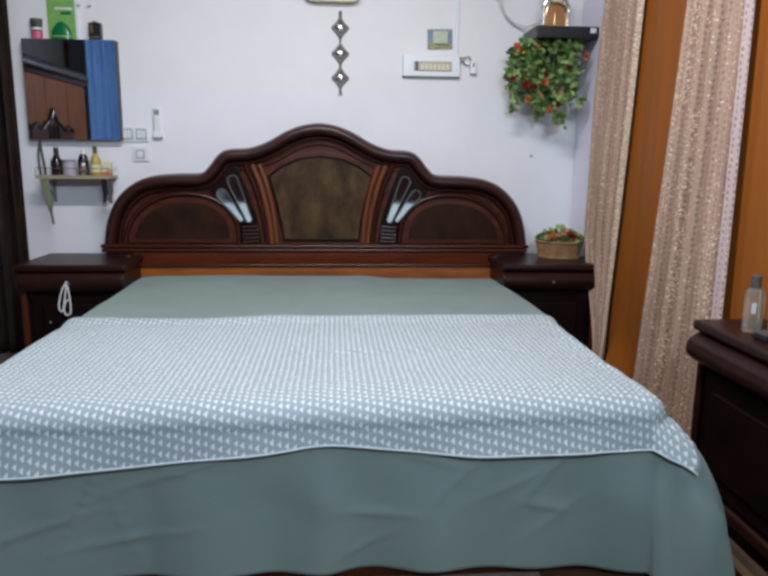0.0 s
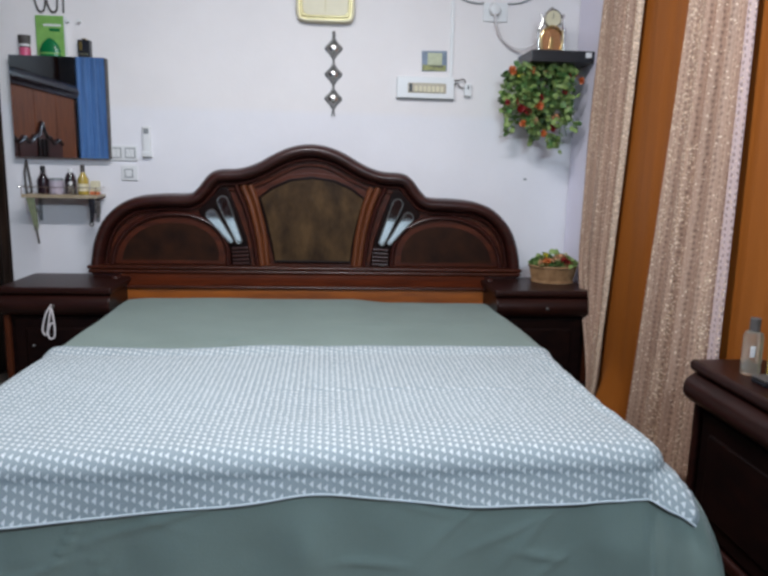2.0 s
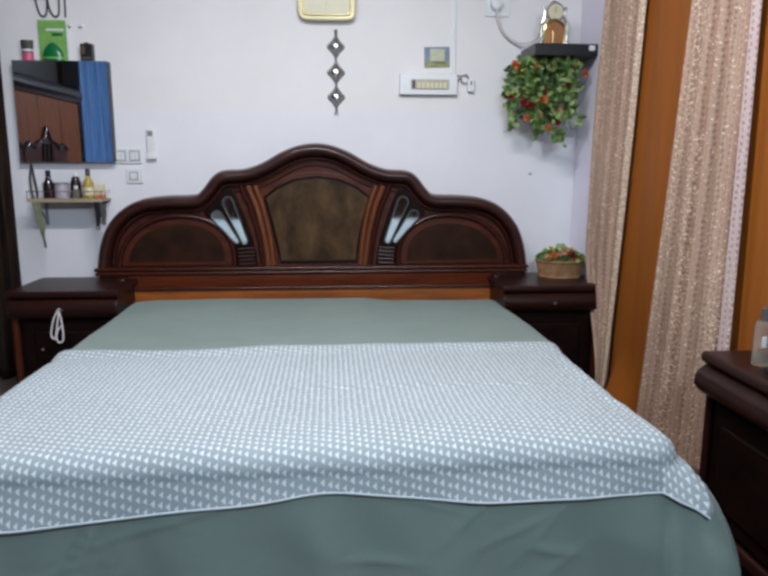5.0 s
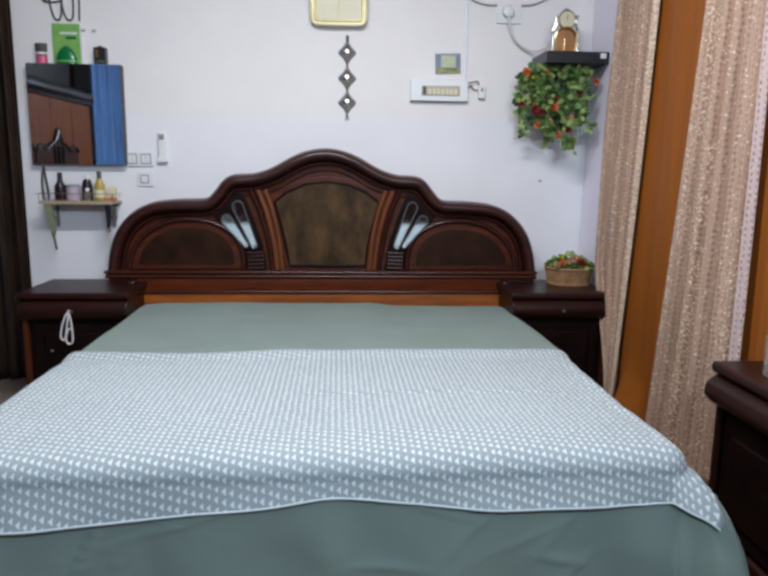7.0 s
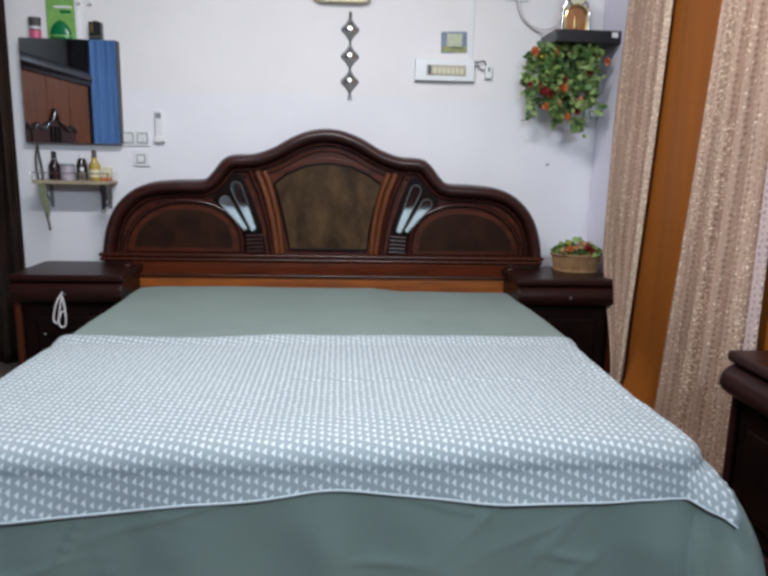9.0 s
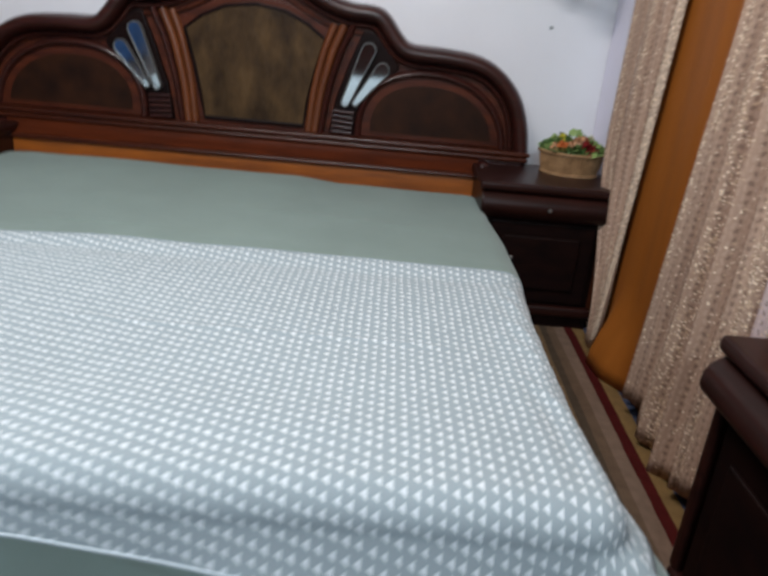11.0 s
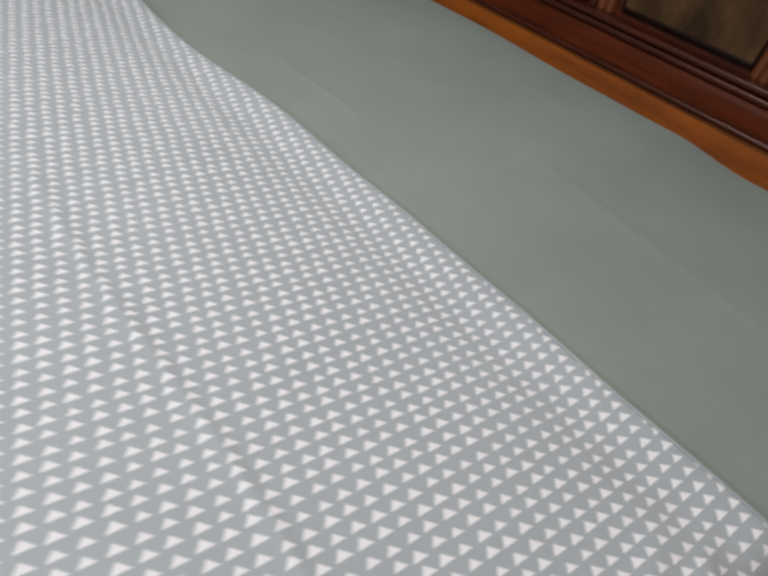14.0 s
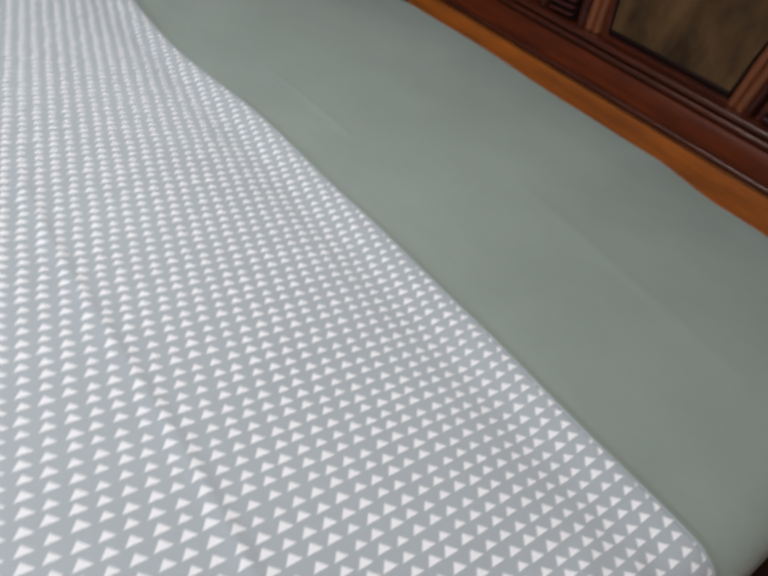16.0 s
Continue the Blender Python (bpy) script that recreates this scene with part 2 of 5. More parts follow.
def sequin_lace(name, border, edge_at, edge_glitter):
    """Dusty tan-pink lace: chains of small eyelets in upright columns, gold sequins with glints painted thick in some
    columns, and an edging.
    """
    m = material(name, (0.47, 0.300, 0.212), 0.6, scale=5, stretch=(1, 6, 0.3), colour2=(0.35, 0.222, 0.158), bump=0.25, bump_scale=160)
    nt = m.node_tree
    uv = nt.nodes.new("ShaderNodeUVMap")
    usep = nt.nodes.new("ShaderNodeSeparateXYZ")
    nt.links.new(uv.outputs[0], usep.inputs[0])
    wob = nt.nodes.new("ShaderNodeTexNoise")
    wob.inputs["Scale"].default_value = 45
    nt.links.new(uv.outputs[0], wob.inputs["Vector"])
    cu = maths(nt, "ADD", maths(nt, "DIVIDE", usep.outputs[0], 0.0245), maths(nt, "MULTIPLY", maths(nt, "SUBTRACT", wob.outputs["Fac"], 0.5), 0.7))
    col = maths(nt, "FLOOR", cu)
    fu = maths(nt, "ABSOLUTE", maths(nt, "SUBTRACT", maths(nt, "FRACT", cu), 0.5))
    cv = maths(nt, "ADD", maths(nt, "DIVIDE", usep.outputs[1], 0.021), maths(nt, "MULTIPLY", col, 0.5))
    fv = maths(nt, "ABSOLUTE", maths(nt, "SUBTRACT", maths(nt, "FRACT", cv), 0.5))
    cell = nt.nodes.new("ShaderNodeCombineXYZ")
    nt.links.new(col, cell.inputs[0])
    nt.links.new(maths(nt, "FLOOR", maths(nt, "MULTIPLY", usep.outputs[1], 2.5)), cell.inputs[1])
    wn = nt.nodes.new("ShaderNodeTexWhiteNoise")
    nt.links.new(cell.outputs[0], wn.inputs["Vector"])
    # columns thick with sequins stand in for glints along lit fold crests
    glint_col = maths(nt, "GREATER_THAN", wn.outputs["Value"], 0.62)
    eyelet = maths(nt, "MULTIPLY", maths(nt, "LESS_THAN", fu, 0.11), maths(nt, "LESS_THAN", fv, 0.26))
    petal = maths(nt, "MULTIPLY", maths(nt, "LESS_THAN", maths(nt, "ABSOLUTE", maths(nt, "SUBTRACT", fu, 0.27)), 0.09), maths(nt, "GREATER_THAN", fv, 0.14))
    vo = nt.nodes.new("ShaderNodeTexVoronoi")
    vo.inputs["Scale"].default_value = 210
    nt.links.new(uv.outputs[0], vo.inputs["Vector"])
    sep = nt.nodes.new("ShaderNodeSeparateColor")
    nt.links.new(vo.outputs["Color"], sep.inputs[0])
    edge = maths(nt, "GREATER_THAN", usep.outputs[0], edge_at)
    need = maths(nt, "SUBTRACT", 0.94, maths(nt, "MULTIPLY", glint_col, 0.34))
    need = maths(nt, "SUBTRACT", need, maths(nt, "MULTIPLY", edge, edge_glitter))
    disc = maths(nt, "LESS_THAN", vo.outputs["Distance"], 0.55)
    sequin = maths(nt, "MULTIPLY", disc, maths(nt, "GREATER_THAN", sep.outputs[0], need))
    # the brightest cells carry the lamp's sparkle in their colour
    bright = maths(nt, "MULTIPLY", sequin, maths(nt, "GREATER_THAN", sep.outputs[1], 0.45))
    c = mix(nt, edge, nt.nodes["Color Ramp"].outputs[0], border)
    c = mix(nt, maths(nt, "MULTIPLY", petal, 0.30), c, (0.62, 0.45, 0.35))
    c = mix(nt, maths(nt, "MULTIPLY", eyelet, 0.68), c, (0.17, 0.10, 0.07))
    c = mix(nt, sequin, c, (0.60, 0.42, 0.28))
    c = mix(nt, bright, c, (0.95, 0.76, 0.57))
    nt.links.new(c, bsdf(m).inputs["Base Color"])
    nt.links.new(maths(nt, "MULTIPLY", bright, 0.25), bsdf(m).inputs["Metallic"])
    nt.links.new(maths(nt, "SUBTRACT", 0.6, maths(nt, "MULTIPLY", sequin, 0.18)), bsdf(m).inputs["Roughness"])
    return m


def stripes():
    """Woven cotton rug with stripes of several widths along its length."""
    m = material("striped_rug_weave", (0.3, 0.2, 0.12), 0.95, scale=30, bump=0.4, bump_scale=180, spec=0.1)
    nt = m.node_tree
    sep = nt.nodes.new("ShaderNodeSeparateXYZ")
    geo = nt.nodes.new("ShaderNodeNewGeometry")
    nt.links.new(geo.outputs["Position"], sep.inputs[0])
    wob = nt.nodes.new("ShaderNodeTexNoise")
    wob.inputs["Scale"].default_value = 5
    x = maths(nt, "ADD", sep.outputs["X"], maths(nt, "MULTIPLY", maths(nt, "SUBTRACT", wob.outputs["Fac"], 0.5), 0.012))
    x = maths(nt, "ADD", x, maths(nt, "MULTIPLY", maths(nt, "ADD", sep.outputs["Y"], 1.2), -0.02))
    mr = nt.nodes.new("ShaderNodeMapRange")
    mr.inputs["From Min"].default_value, mr.inputs["From Max"].default_value = 0.90, 1.40
    nt.links.new(x, mr.inputs["Value"])
    ramp = nt.nodes.new("ShaderNodeValToRGB")
    ramp.color_ramp.interpolation = "CONSTANT"
    bands = [(0.90, (0.085, 0.04, 0.021)), (1.03, (0.125, 0.068, 0.036)), (1.085, (0.060, 0.006, 0.005)), (1.138, (0.20, 0.125, 0.066)), (1.165, (0.085, 0.058, 0.038)), (1.19, (0.14, 0.088, 0.056)), (1.222, (0.20, 0.13, 0.092)), (1.260, (0.068, 0.007, 0.006)), (1.294, (0.22, 0.13, 0.05)), (1.337, (0.060, 0.075, 0.13)), (1.362, (0.105, 0.046, 0.025))]
    while len(ramp.color_ramp.elements) < len(bands):
        ramp.color_ramp.elements.new(0.5)
    for e, (p, c) in zip(ramp.color_ramp.elements, bands):
        e.position, e.color = (p - 0.90) / 0.50, (*c, 1)
    nt.links.new(mr.outputs[0], ramp.inputs[0])
    n = nt.nodes["Noise Texture"].outputs["Fac"]
    dark = nt.nodes.new("ShaderNodeMix")
    dark.data_type, dark.blend_type = "RGBA", "MULTIPLY"
    dark.inputs["Factor"].default_value = 1
    nt.links.new(ramp.outputs[0], dark.inputs[6])
    g = maths(nt, "ADD", 0.45, maths(nt, "MULTIPLY", n, 0.6))
    comb = nt.nodes.new("ShaderNodeCombineXYZ")
    for k in range(3):
        nt.links.new(g, comb.inputs[k])
    nt.links.new(comb.outputs[0], dark.inputs[7])
    nt.links.new(dark.outputs[2], bsdf(m).inputs["Base Color"])
    return m


HEM = material("pale_hem", (0.42, 0.47, 0.50), 0.8, vary=0.05)
PRINT, RUG = dotted_cotton(), stripes()
LACE, LACE2 = sequin_lace("sequin_lace", (0.48, 0.34, 0.25), 0.545, 0.45), sequin_lace("sequin_lace_pink", (0.56, 0.42, 0.41), 0.505, 0.0)

# ---- building helpers ----
ORIGIN = {}


def thing(name, x, y, z, label, category, group="", kind=""):
    ob = new(name)
    ob.location = (x, y, z)
    ORIGIN[ob.name] = Vector((x, y, z))
    return tagged(ob, label, category, group, kind)


def part(name, bm, mat, parent=None, label="", smooth=True):
    """Links a bmesh, made in world places, as one mesh under its thing."""
    me = bpy.data.meshes.new(name)
    org = ORIGIN[parent.name] if parent else Vector()
    bmesh.ops.translate(bm, verts=bm.verts, vec=-org)
    bmesh.ops.recalc_face_normals(bm, faces=bm.faces)
    bm.to_mesh(me)
    bm.free()
    me.materials.append(mat)
    if smooth:
        for p in me.polygons:
            p.use_smooth = True
        me.set_sharp_from_angle(angle=radians(38))
    ob = new(name, me)
    if smooth:
        ob.modifiers.new("normals", "WEIGHTED_NORMAL").keep_sharp = True
    if parent:
        ob.parent = parent
        ORIGIN[ob.name] = org
    if label:
        ob["label"] = label
    return ob


def solo(name, bm, mat, label="", category="", group="", kind="", smooth=True):
    """A thing that is one mesh, with its origin at its base."""
    cs = np.array([v.co for v in bm.verts])
    o = Vector(((cs[:, 0].min() + cs[:, 0].max()) / 2, (cs[:, 1].min() + cs[:, 1].max()) / 2, cs[:, 2].min()))
    ob = part(name, bm, mat, smooth=smooth)
    ob.data.transform(Matrix.Translation(-o))
    ob.location = o
    ORIGIN[ob.name] = o
    return tagged(ob, label, category, group, kind)


def box(x0, x1, y0, y1, z0, z1, bevel=0.004, bm=None, seg=2):
    bm = bm or bmesh.new()
    b2 = bmesh.new()
    bmesh.ops.create_cube(b2, size=1)
    bmesh.ops.transform(b2, matrix=Matrix.Translation(((x0 + x1) / 2, (y0 + y1) / 2, (z0 + z1) / 2)) @ Matrix.Diagonal((abs(x1 - x0), abs(y1 - y0), abs(z1 - z0), 1)), verts=b2.verts)
    if bevel:
        bmesh.ops.bevel(b2, geom=b2.edges[:], offset=bevel, segments=seg, profile=0.5, affect="EDGES")
    join(bm, b2)
    return bm


def join(bm, other):
    me = bpy.data.meshes.new("t")
    other.to_mesh(me)
    other.free()
    bm.from_mesh(me)
    bpy.data.meshes.remove(me)
    return bm


def turn(bm, m):
    bmesh.ops.transform(bm, matrix=m, verts=bm.verts)
    return bm


def lathe(profile, x, y, z, seg=24, bm=None, sx=1.0, sy=1.0):
    """A turned body: profile of (radius, height) upwards from z."""
    bm = bm or bmesh.new()
    rings = []
    for r, h in profile:
        rings.append([bm.verts.new((x + sx * r * math.cos(2 * math.pi * k / seg), y + sy * r * math.sin(2 * math.pi * k / seg), z + h)) for k in range(seg)])
    for a, b in zip(rings, rings[1:]):
        for k in range(seg):
            bm.faces.new((a[k], a[(k + 1) % seg], b[(k + 1) % seg], b[k]))
    bm.faces.new(rings[0][::-1])
    bm.faces.new(rings[-1])
    return bm


def tube(points, radius, seg=8, bm=None, taper=None):
    """A round cord or rod along points."""
    bm = bm or bmesh.new()
    pts = [Vector(p) for p in points]
    rings, side = [], None
    for k, p in enumerate(pts):
        d = (pts[min(k + 1, len(pts) - 1)] - pts[max(k - 1, 0)]).normalized()
        if side is None:
            side = d.orthogonal().normalized()
        side = (side - d * side.dot(d)).normalized()
        up = d.cross(side)
        r = radius if taper is None else radius * taper(k / max(1, len(pts) - 1))
        rings.append([bm.verts.new(p + r * (math.cos(2 * math.pi * j / seg) * side + math.sin(2 * math.pi * j / seg) * up)) for j in range(seg)])
    for a, b in zip(rings, rings[1:]):
        for j in range(seg):
            bm.faces.new((a[j], a[(j + 1) % seg], b[(j + 1) % seg], b[j]))
    bm.faces.new(rings[0][::-1])
    bm.faces.new(rings[-1])
    return bm


def spline(points, steps=6, closed=False):
    """A smooth line through points."""
    p = [Vector(q) for q in points]
    n, out = len(p), []
    for k in range(n if closed else n - 1):
        a, b, c, d = (p[(k - 1) % n] if closed or k else p[0], p[k], p[(k + 1) % n], p[(k + 2) % n] if closed or k < n - 2 else p[-1])
        for s in range(steps):
            t = s / steps
            out.append(0.5 * ((2 * b) + (c - a) * t + (2 * a - 5 * b + 4 * c - d) * t * t + (3 * b - a - 3 * c + d) * t ** 3))
    if not closed:
        out.append(p[-1])
    return out


def prism(outline, y0, y1, bevel=0.0, bm=None, seg=2):
    """A board with the outline (x, z), from y0 (front) to y1 (back); its front edge rounded."""
    bm = bm or bmesh.new()
    b2 = bmesh.new()
    f = b2.faces.new([b2.verts.new((x, y0, z)) for x, z in outline])
    ext = bmesh.ops.extrude_face_region(b2, geom=[f])
    bmesh.ops.translate(b2, vec=(0, y1 - y0, 0), verts=[v for v in ext["geom"] if isinstance(v, bmesh.types.BMVert)])
    if bevel:
        front = [e for e in b2.edges if all(abs(v.co.y - y0) < 1e-6 for v in e.verts)]
        bmesh.ops.bevel(b2, geom=front, offset=bevel, segments=seg, profile=0.5, affect="EDGES", clamp_overlap=True)
    return join(bm, b2)


def moulding(path, profile, bm=None, closed=False):
    """Runs a profile of (inset, y) along a line of (x, z); inset goes to the line's right."""
    bm = bm or bmesh.new()
    n, rings = len(path), []
    for k in range(n):
        a, b = (path[(k - 1) % n], path[(k + 1) % n]) if closed else (path[max(k - 1, 0)], path[min(k + 1, n - 1)])
        d = Vector((b[0] - a[0], b[1] - a[1])).normalized()
        nx, nz = d.y, -d.x
        rings.append([bm.verts.new((path[k][0] + nx * i, y, path[k][1] + nz * i)) for i, y in profile])
    for k in range(n if closed else n - 1):
        a, b = rings[k], rings[(k + 1) % n]
        for j in range(len(profile) - 1):
            bm.faces.new((a[j], a[j + 1], b[j + 1], b[j]))
    if not closed:
        bm.faces.new(rings[0])
        bm.faces.new(rings[-1][::-1])
    return bm


def roll(n0, n1, y_back, y_front, k=7):
    """A rounded profile between two insets."""
    return [(n0, y_back)] + [((n0 + n1) / 2 - (n1 - n0) / 2 * math.cos(math.pi * j / k), y_back + (y_front - y_back) * math.sin(math.pi * j / k) ** 0.7) for j in range(1, k)] + [(n1, y_back)]


def sheet_mesh(nu, nv, place, uvs, name, mat, thick=0.0, parent=None):
    """A cloth grid: place(i, j) with i, j from 0 to 1; uvs give the cloth's own metres."""
    bm = bmesh.new()
    layer = bm.loops.layers.uv.new("UVMap")
    g = [[bm.verts.new(place(i / nu, j / nv)) for j in range(nv + 1)] for i in range(nu + 1)]
    uvm = {g[i][j]: uvs(i / nu, j / nv) for i in range(nu + 1) for j in range(nv + 1)}
    for i in range(nu):
        for j in range(nv):
            f = bm.faces.new((g[i][j], g[i + 1][j], g[i + 1][j + 1], g[i][j + 1]))
            for lp in f.loops:
                lp[layer].uv = uvm[lp.vert]
    me = bpy.data.meshes.new(name)
    bmesh.ops.recalc_face_normals(bm, faces=bm.faces)
    bm.to_mesh(me)
    bm.free()
    me.materials.append(mat)
    for p in me.polygons:
        p.use_smooth = True
    ob = new(name, me)
    if thick:
        s = ob.modifiers.new("thickness", "SOLIDIFY")
        s.thickness, s.offset = thick, -1
    if parent:
        me.transform(Matrix.Translation(-ORIGIN[parent.name]))
        ob.parent = parent
    return ob


def smoothstep(a, b, x):
    t = min(1, max(0, (x - a) / (b - a)))
    return t * t * (3 - 2 * t)


# ---- the room ----
XL, XR, YB, YF, ZC = -2.62, 1.385, 0.0, -4.80, 2.66
solo("wall_north", box(XL - 0.15, XR + 0.15, YB, YB + 0.15, -0.1, ZC + 0.1, 0), WALL, "white painted plaster wall behind the bed", "wall", kind="structure")
solo("wall_east", box(XR, XR + 0.15, YF - 0.15, YB - 0.002, -0.1, ZC + 0.1, 0), LILAC, "pale lilac painted plaster wall behind the curtains", "wall", kind="structure")
solo("wall_west", box(XL - 0.15, XL, YF - 0.15, YB - 0.002, -0.1, ZC + 0.1, 0), WALL, "white painted plaster side wall", "wall", kind="structure")
solo("wall_south", box(XL, XR, YF - 0.15, YF, -0.1, ZC + 0.1, 0), WALL, "white painted plaster wall facing the bed", "wall", kind="structure")
solo("floor", box(XL - 0.15, XR + 0.15, YF - 0.15, YB + 0.15, -0.12, 0.0, 0), FLOOR, "dull brown terrazzo floor of the bedroom", "floor", kind="structure")
solo("ceiling", box(XL - 0.15, XR + 0.15, YF - 0.15, YB + 0.15, ZC, ZC + 0.12, 0), CEIL, "plain white painted bedroom ceiling", "ceiling", kind="structure")


def rug():
    bm = bmesh.new()
    nx, ny = 26, 60
    g = [[bm.verts.new((0.60 + 0.775 * i / nx, -2.75 + 2.35 * j / ny, 0.007 + 0.004 * noise.noise((i * 0.35, j * 0.16, 1)))) for j in range(ny + 1)] for i in range(nx + 1)]
    for i in range(nx):
        for j in range(ny):
            bm.faces.new((g[i][j], g[i + 1][j], g[i + 1][j + 1], g[i][j + 1]))
    edge = bmesh.ops.extrude_edge_only(bm, edges=[e for e in bm.edges if e.is_boundary])
    for v in edge["geom"]:
        if isinstance(v, bmesh.types.BMVert):
            v.co.z = 0.0
    return solo("rug", bm, RUG, "striped woven rug in maroon, tan and blue beside the bed", "rug")


rug()

# ---- the bed ----
CX = -0.002
HALF = [(0.0, 1.221), (0.085, 1.210), (0.17, 1.178), (0.268, 1.124), (0.360, 1.093), (0.463, 1.085), (0.513, 1.058), (0.564, 0.996), (0.610, 0.964), (0.745, 0.958), (0.865, 0.943), (0.960, 0.899), (1.040, 0.815), (1.085, 0.708), (1.106, 0.585)]
CREST = [(v.x, v.y) for v in spline([(CX - x, z, 0) for x, z in HALF[::-1]] + [(CX + x, z, 0) for x, z in HALF[1:]], 7)]


def arch(cx, z0, hw, h, lean=0.0, steps=28, power=2.2):
    """Half an oval standing on z0."""
    pts = []
    for k in range(steps + 1):
        a = math.pi - math.pi * k / steps
        c, s = math.cos(a), math.sin(a)
        pts.append((cx + hw * math.copysign(abs(c) ** (2 / power), c) + lean * s, z0 + h * abs(s) ** (2 / power)))
    return pts


def drop_shape(p0, r0, p1, r1, k=10):
    """A long drop: a wide round end, a narrow round end."""
    a, b = Vector(p0), Vector(p1)
    d = (b - a).normalized()
    n = Vector((-d.y, d.x))
    out = []
    for j in range(k + 1):
        t = math.pi * j / k
        out.append(a + r0 * (math.cos(t) * n - math.sin(t) * d))
    for j in range(k + 1):
        t = math.pi * j / k
        out.append(b + r1 * (-math.cos(t) * n + math.sin(t) * d))
    return [(v.x, v.y) for v in out]


def bed():
    b = thing("bed", CX, -1.15, 0, "dark mahogany double bed with a carved, arched headboard", "bed")
    FY = -0.115
    part("headboard", prism(CREST + [(CX + 1.106, 0.30), (CX - 1.106, 0.30)], FY, -0.05), WOODR, b, "dark red-brown carved headboard")
    part("crest_moulding", moulding(CREST, [(-0.004, -0.05)] + roll(-0.004, 0.062, -0.09, -0.178, 9) + roll(0.064, 0.082, FY, -0.142, 6)), WOOD, b, "dark rounded moulding along the top")
    inner = [(x, z) for x, z in CREST if abs(x - CX) < 0.60]
    part("crest_bead", moulding(inner, roll(0.094, 0.108, FY, -0.130, 5)), WOODR, b)
    for s in (-1, 1):
        cx = CX + s * 0.71
        part("side_panel", prism(arch(cx, 0.605, 0.295, 0.262, lean=-s * 0.03), -0.132, -0.10, 0.008), WOODR, b, "raised half-round side panel")
        part("side_rim", moulding(arch(cx, 0.605, 0.302, 0.272, lean=-s * 0.03), roll(0.0, 0.030, FY, -0.150, 6)), WOOD, b)
        part("burl_inlay", prism(arch(cx, 0.628, 0.240, 0.190, lean=-s * 0.025), -0.1332, -0.12, 0.0008), BURL, b, "dark burl veneer inlay")
        # fan of two mirror drops over a ribbed foot
        fan = [(0.455, 1.000), (0.418, 1.000), (0.372, 0.880), (0.326, 0.740), (0.304, 0.605), (0.404, 0.605), (0.414, 0.700), (0.480, 0.782), (0.548, 0.838), (0.565, 0.880), (0.522, 0.938)]
        part("fan_board", prism([(CX + s * x, z) for x, z in (fan if s < 0 else fan[::-1])], -0.134, -0.10, 0.008), BLACKWOOD, b, "dark fan-shaped carving")
        for p0, r0, p1, r1 in (((0.443, 0.930), 0.028, (0.366, 0.732), 0.017), ((0.500, 0.862), 0.027, (0.405, 0.732), 0.013)):
            o = drop_shape((CX + s * p0[0], p0[1]), r0, (CX + s * p1[0], p1[1]), r1)
            zc = (p0[1] + p1[1]) / 2
            lean = Matrix.Translation((0, -0.1455, zc)) @ Matrix.Rotation(radians(3.1), 4, "X") @ Matrix.Translation((0, 0.1455, -zc))
            part("mirror_inlay", turn(prism(o, -0.1455, -0.128), lean), MIRROR2, b, "drop-shaped mirror inlay", smooth=False)
            if (Vector(o[0]).to_3d() - Vector(o[3]).to_3d()).cross(Vector(o[8]).to_3d() - Vector(o[3]).to_3d()).z > 0:
                o = o[::-1]
            part("inlay_bead", moulding(o, roll(-0.005, 0.002, -0.126, -0.156, 5), closed=True), PEWTER, b, "dull silver rim")
        for k in range(5):
            z = 0.616 + 0.0195 * k
            part("slat", turn(box(-0.043, 0.043, -0.147, -0.128, -0.0055, 0.0055, 0.004), Matrix.Translation((CX + s * (0.356 + 0.001 * k), 0, z)) @ Matrix.Rotation(radians(s * 3), 4, "Y")), WOOD, b)
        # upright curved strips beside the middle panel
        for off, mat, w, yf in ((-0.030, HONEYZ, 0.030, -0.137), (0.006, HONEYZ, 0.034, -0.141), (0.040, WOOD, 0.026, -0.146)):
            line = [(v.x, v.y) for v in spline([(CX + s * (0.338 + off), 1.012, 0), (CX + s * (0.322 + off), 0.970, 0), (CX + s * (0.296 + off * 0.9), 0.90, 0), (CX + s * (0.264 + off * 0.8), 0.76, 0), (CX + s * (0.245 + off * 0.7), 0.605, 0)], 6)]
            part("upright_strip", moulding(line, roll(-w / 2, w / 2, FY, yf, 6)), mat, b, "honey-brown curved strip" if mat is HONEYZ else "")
    shield = [(-0.192, 0.630), (-0.205, 0.72), (-0.228, 0.83), (-0.262, 0.950), (-0.20, 0.995), (-0.11, 1.036), (0.0, 1.050), (0.11, 1.036), (0.20, 0.995), (0.262, 0.950), (0.228, 0.83), (0.205, 0.72), (0.196, 0.630)]
    sh = [(CX + 0.006 + x, z) for x, z in shield]
    big = [(CX + 0.006 + x * 1.13, 0.66 + (z - 0.66) * 1.085) for x, z in shield]
    part("middle_frame", prism(big, -0.1185, -0.10, 0.003), WOODR, b, "red-brown frame round the middle panel")
    part("panel_groove", moulding(sh, roll(-0.015, 0.003, -0.114, -0.124, 5), closed=True), BLACKWOOD, b, "black line round the panel")
    part("middle_panel", prism(sh, -0.1225, -0.11, 0.004, seg=3), LEATHER, b, "mottled bronze-brown middle panel")
    # long mouldings under the carving
    part("ledge", box(CX - 1.112, CX + 1.106, -0.182, -0.05, 0.586, 0.604, 0.007, seg=3), BEADWOOD, b)
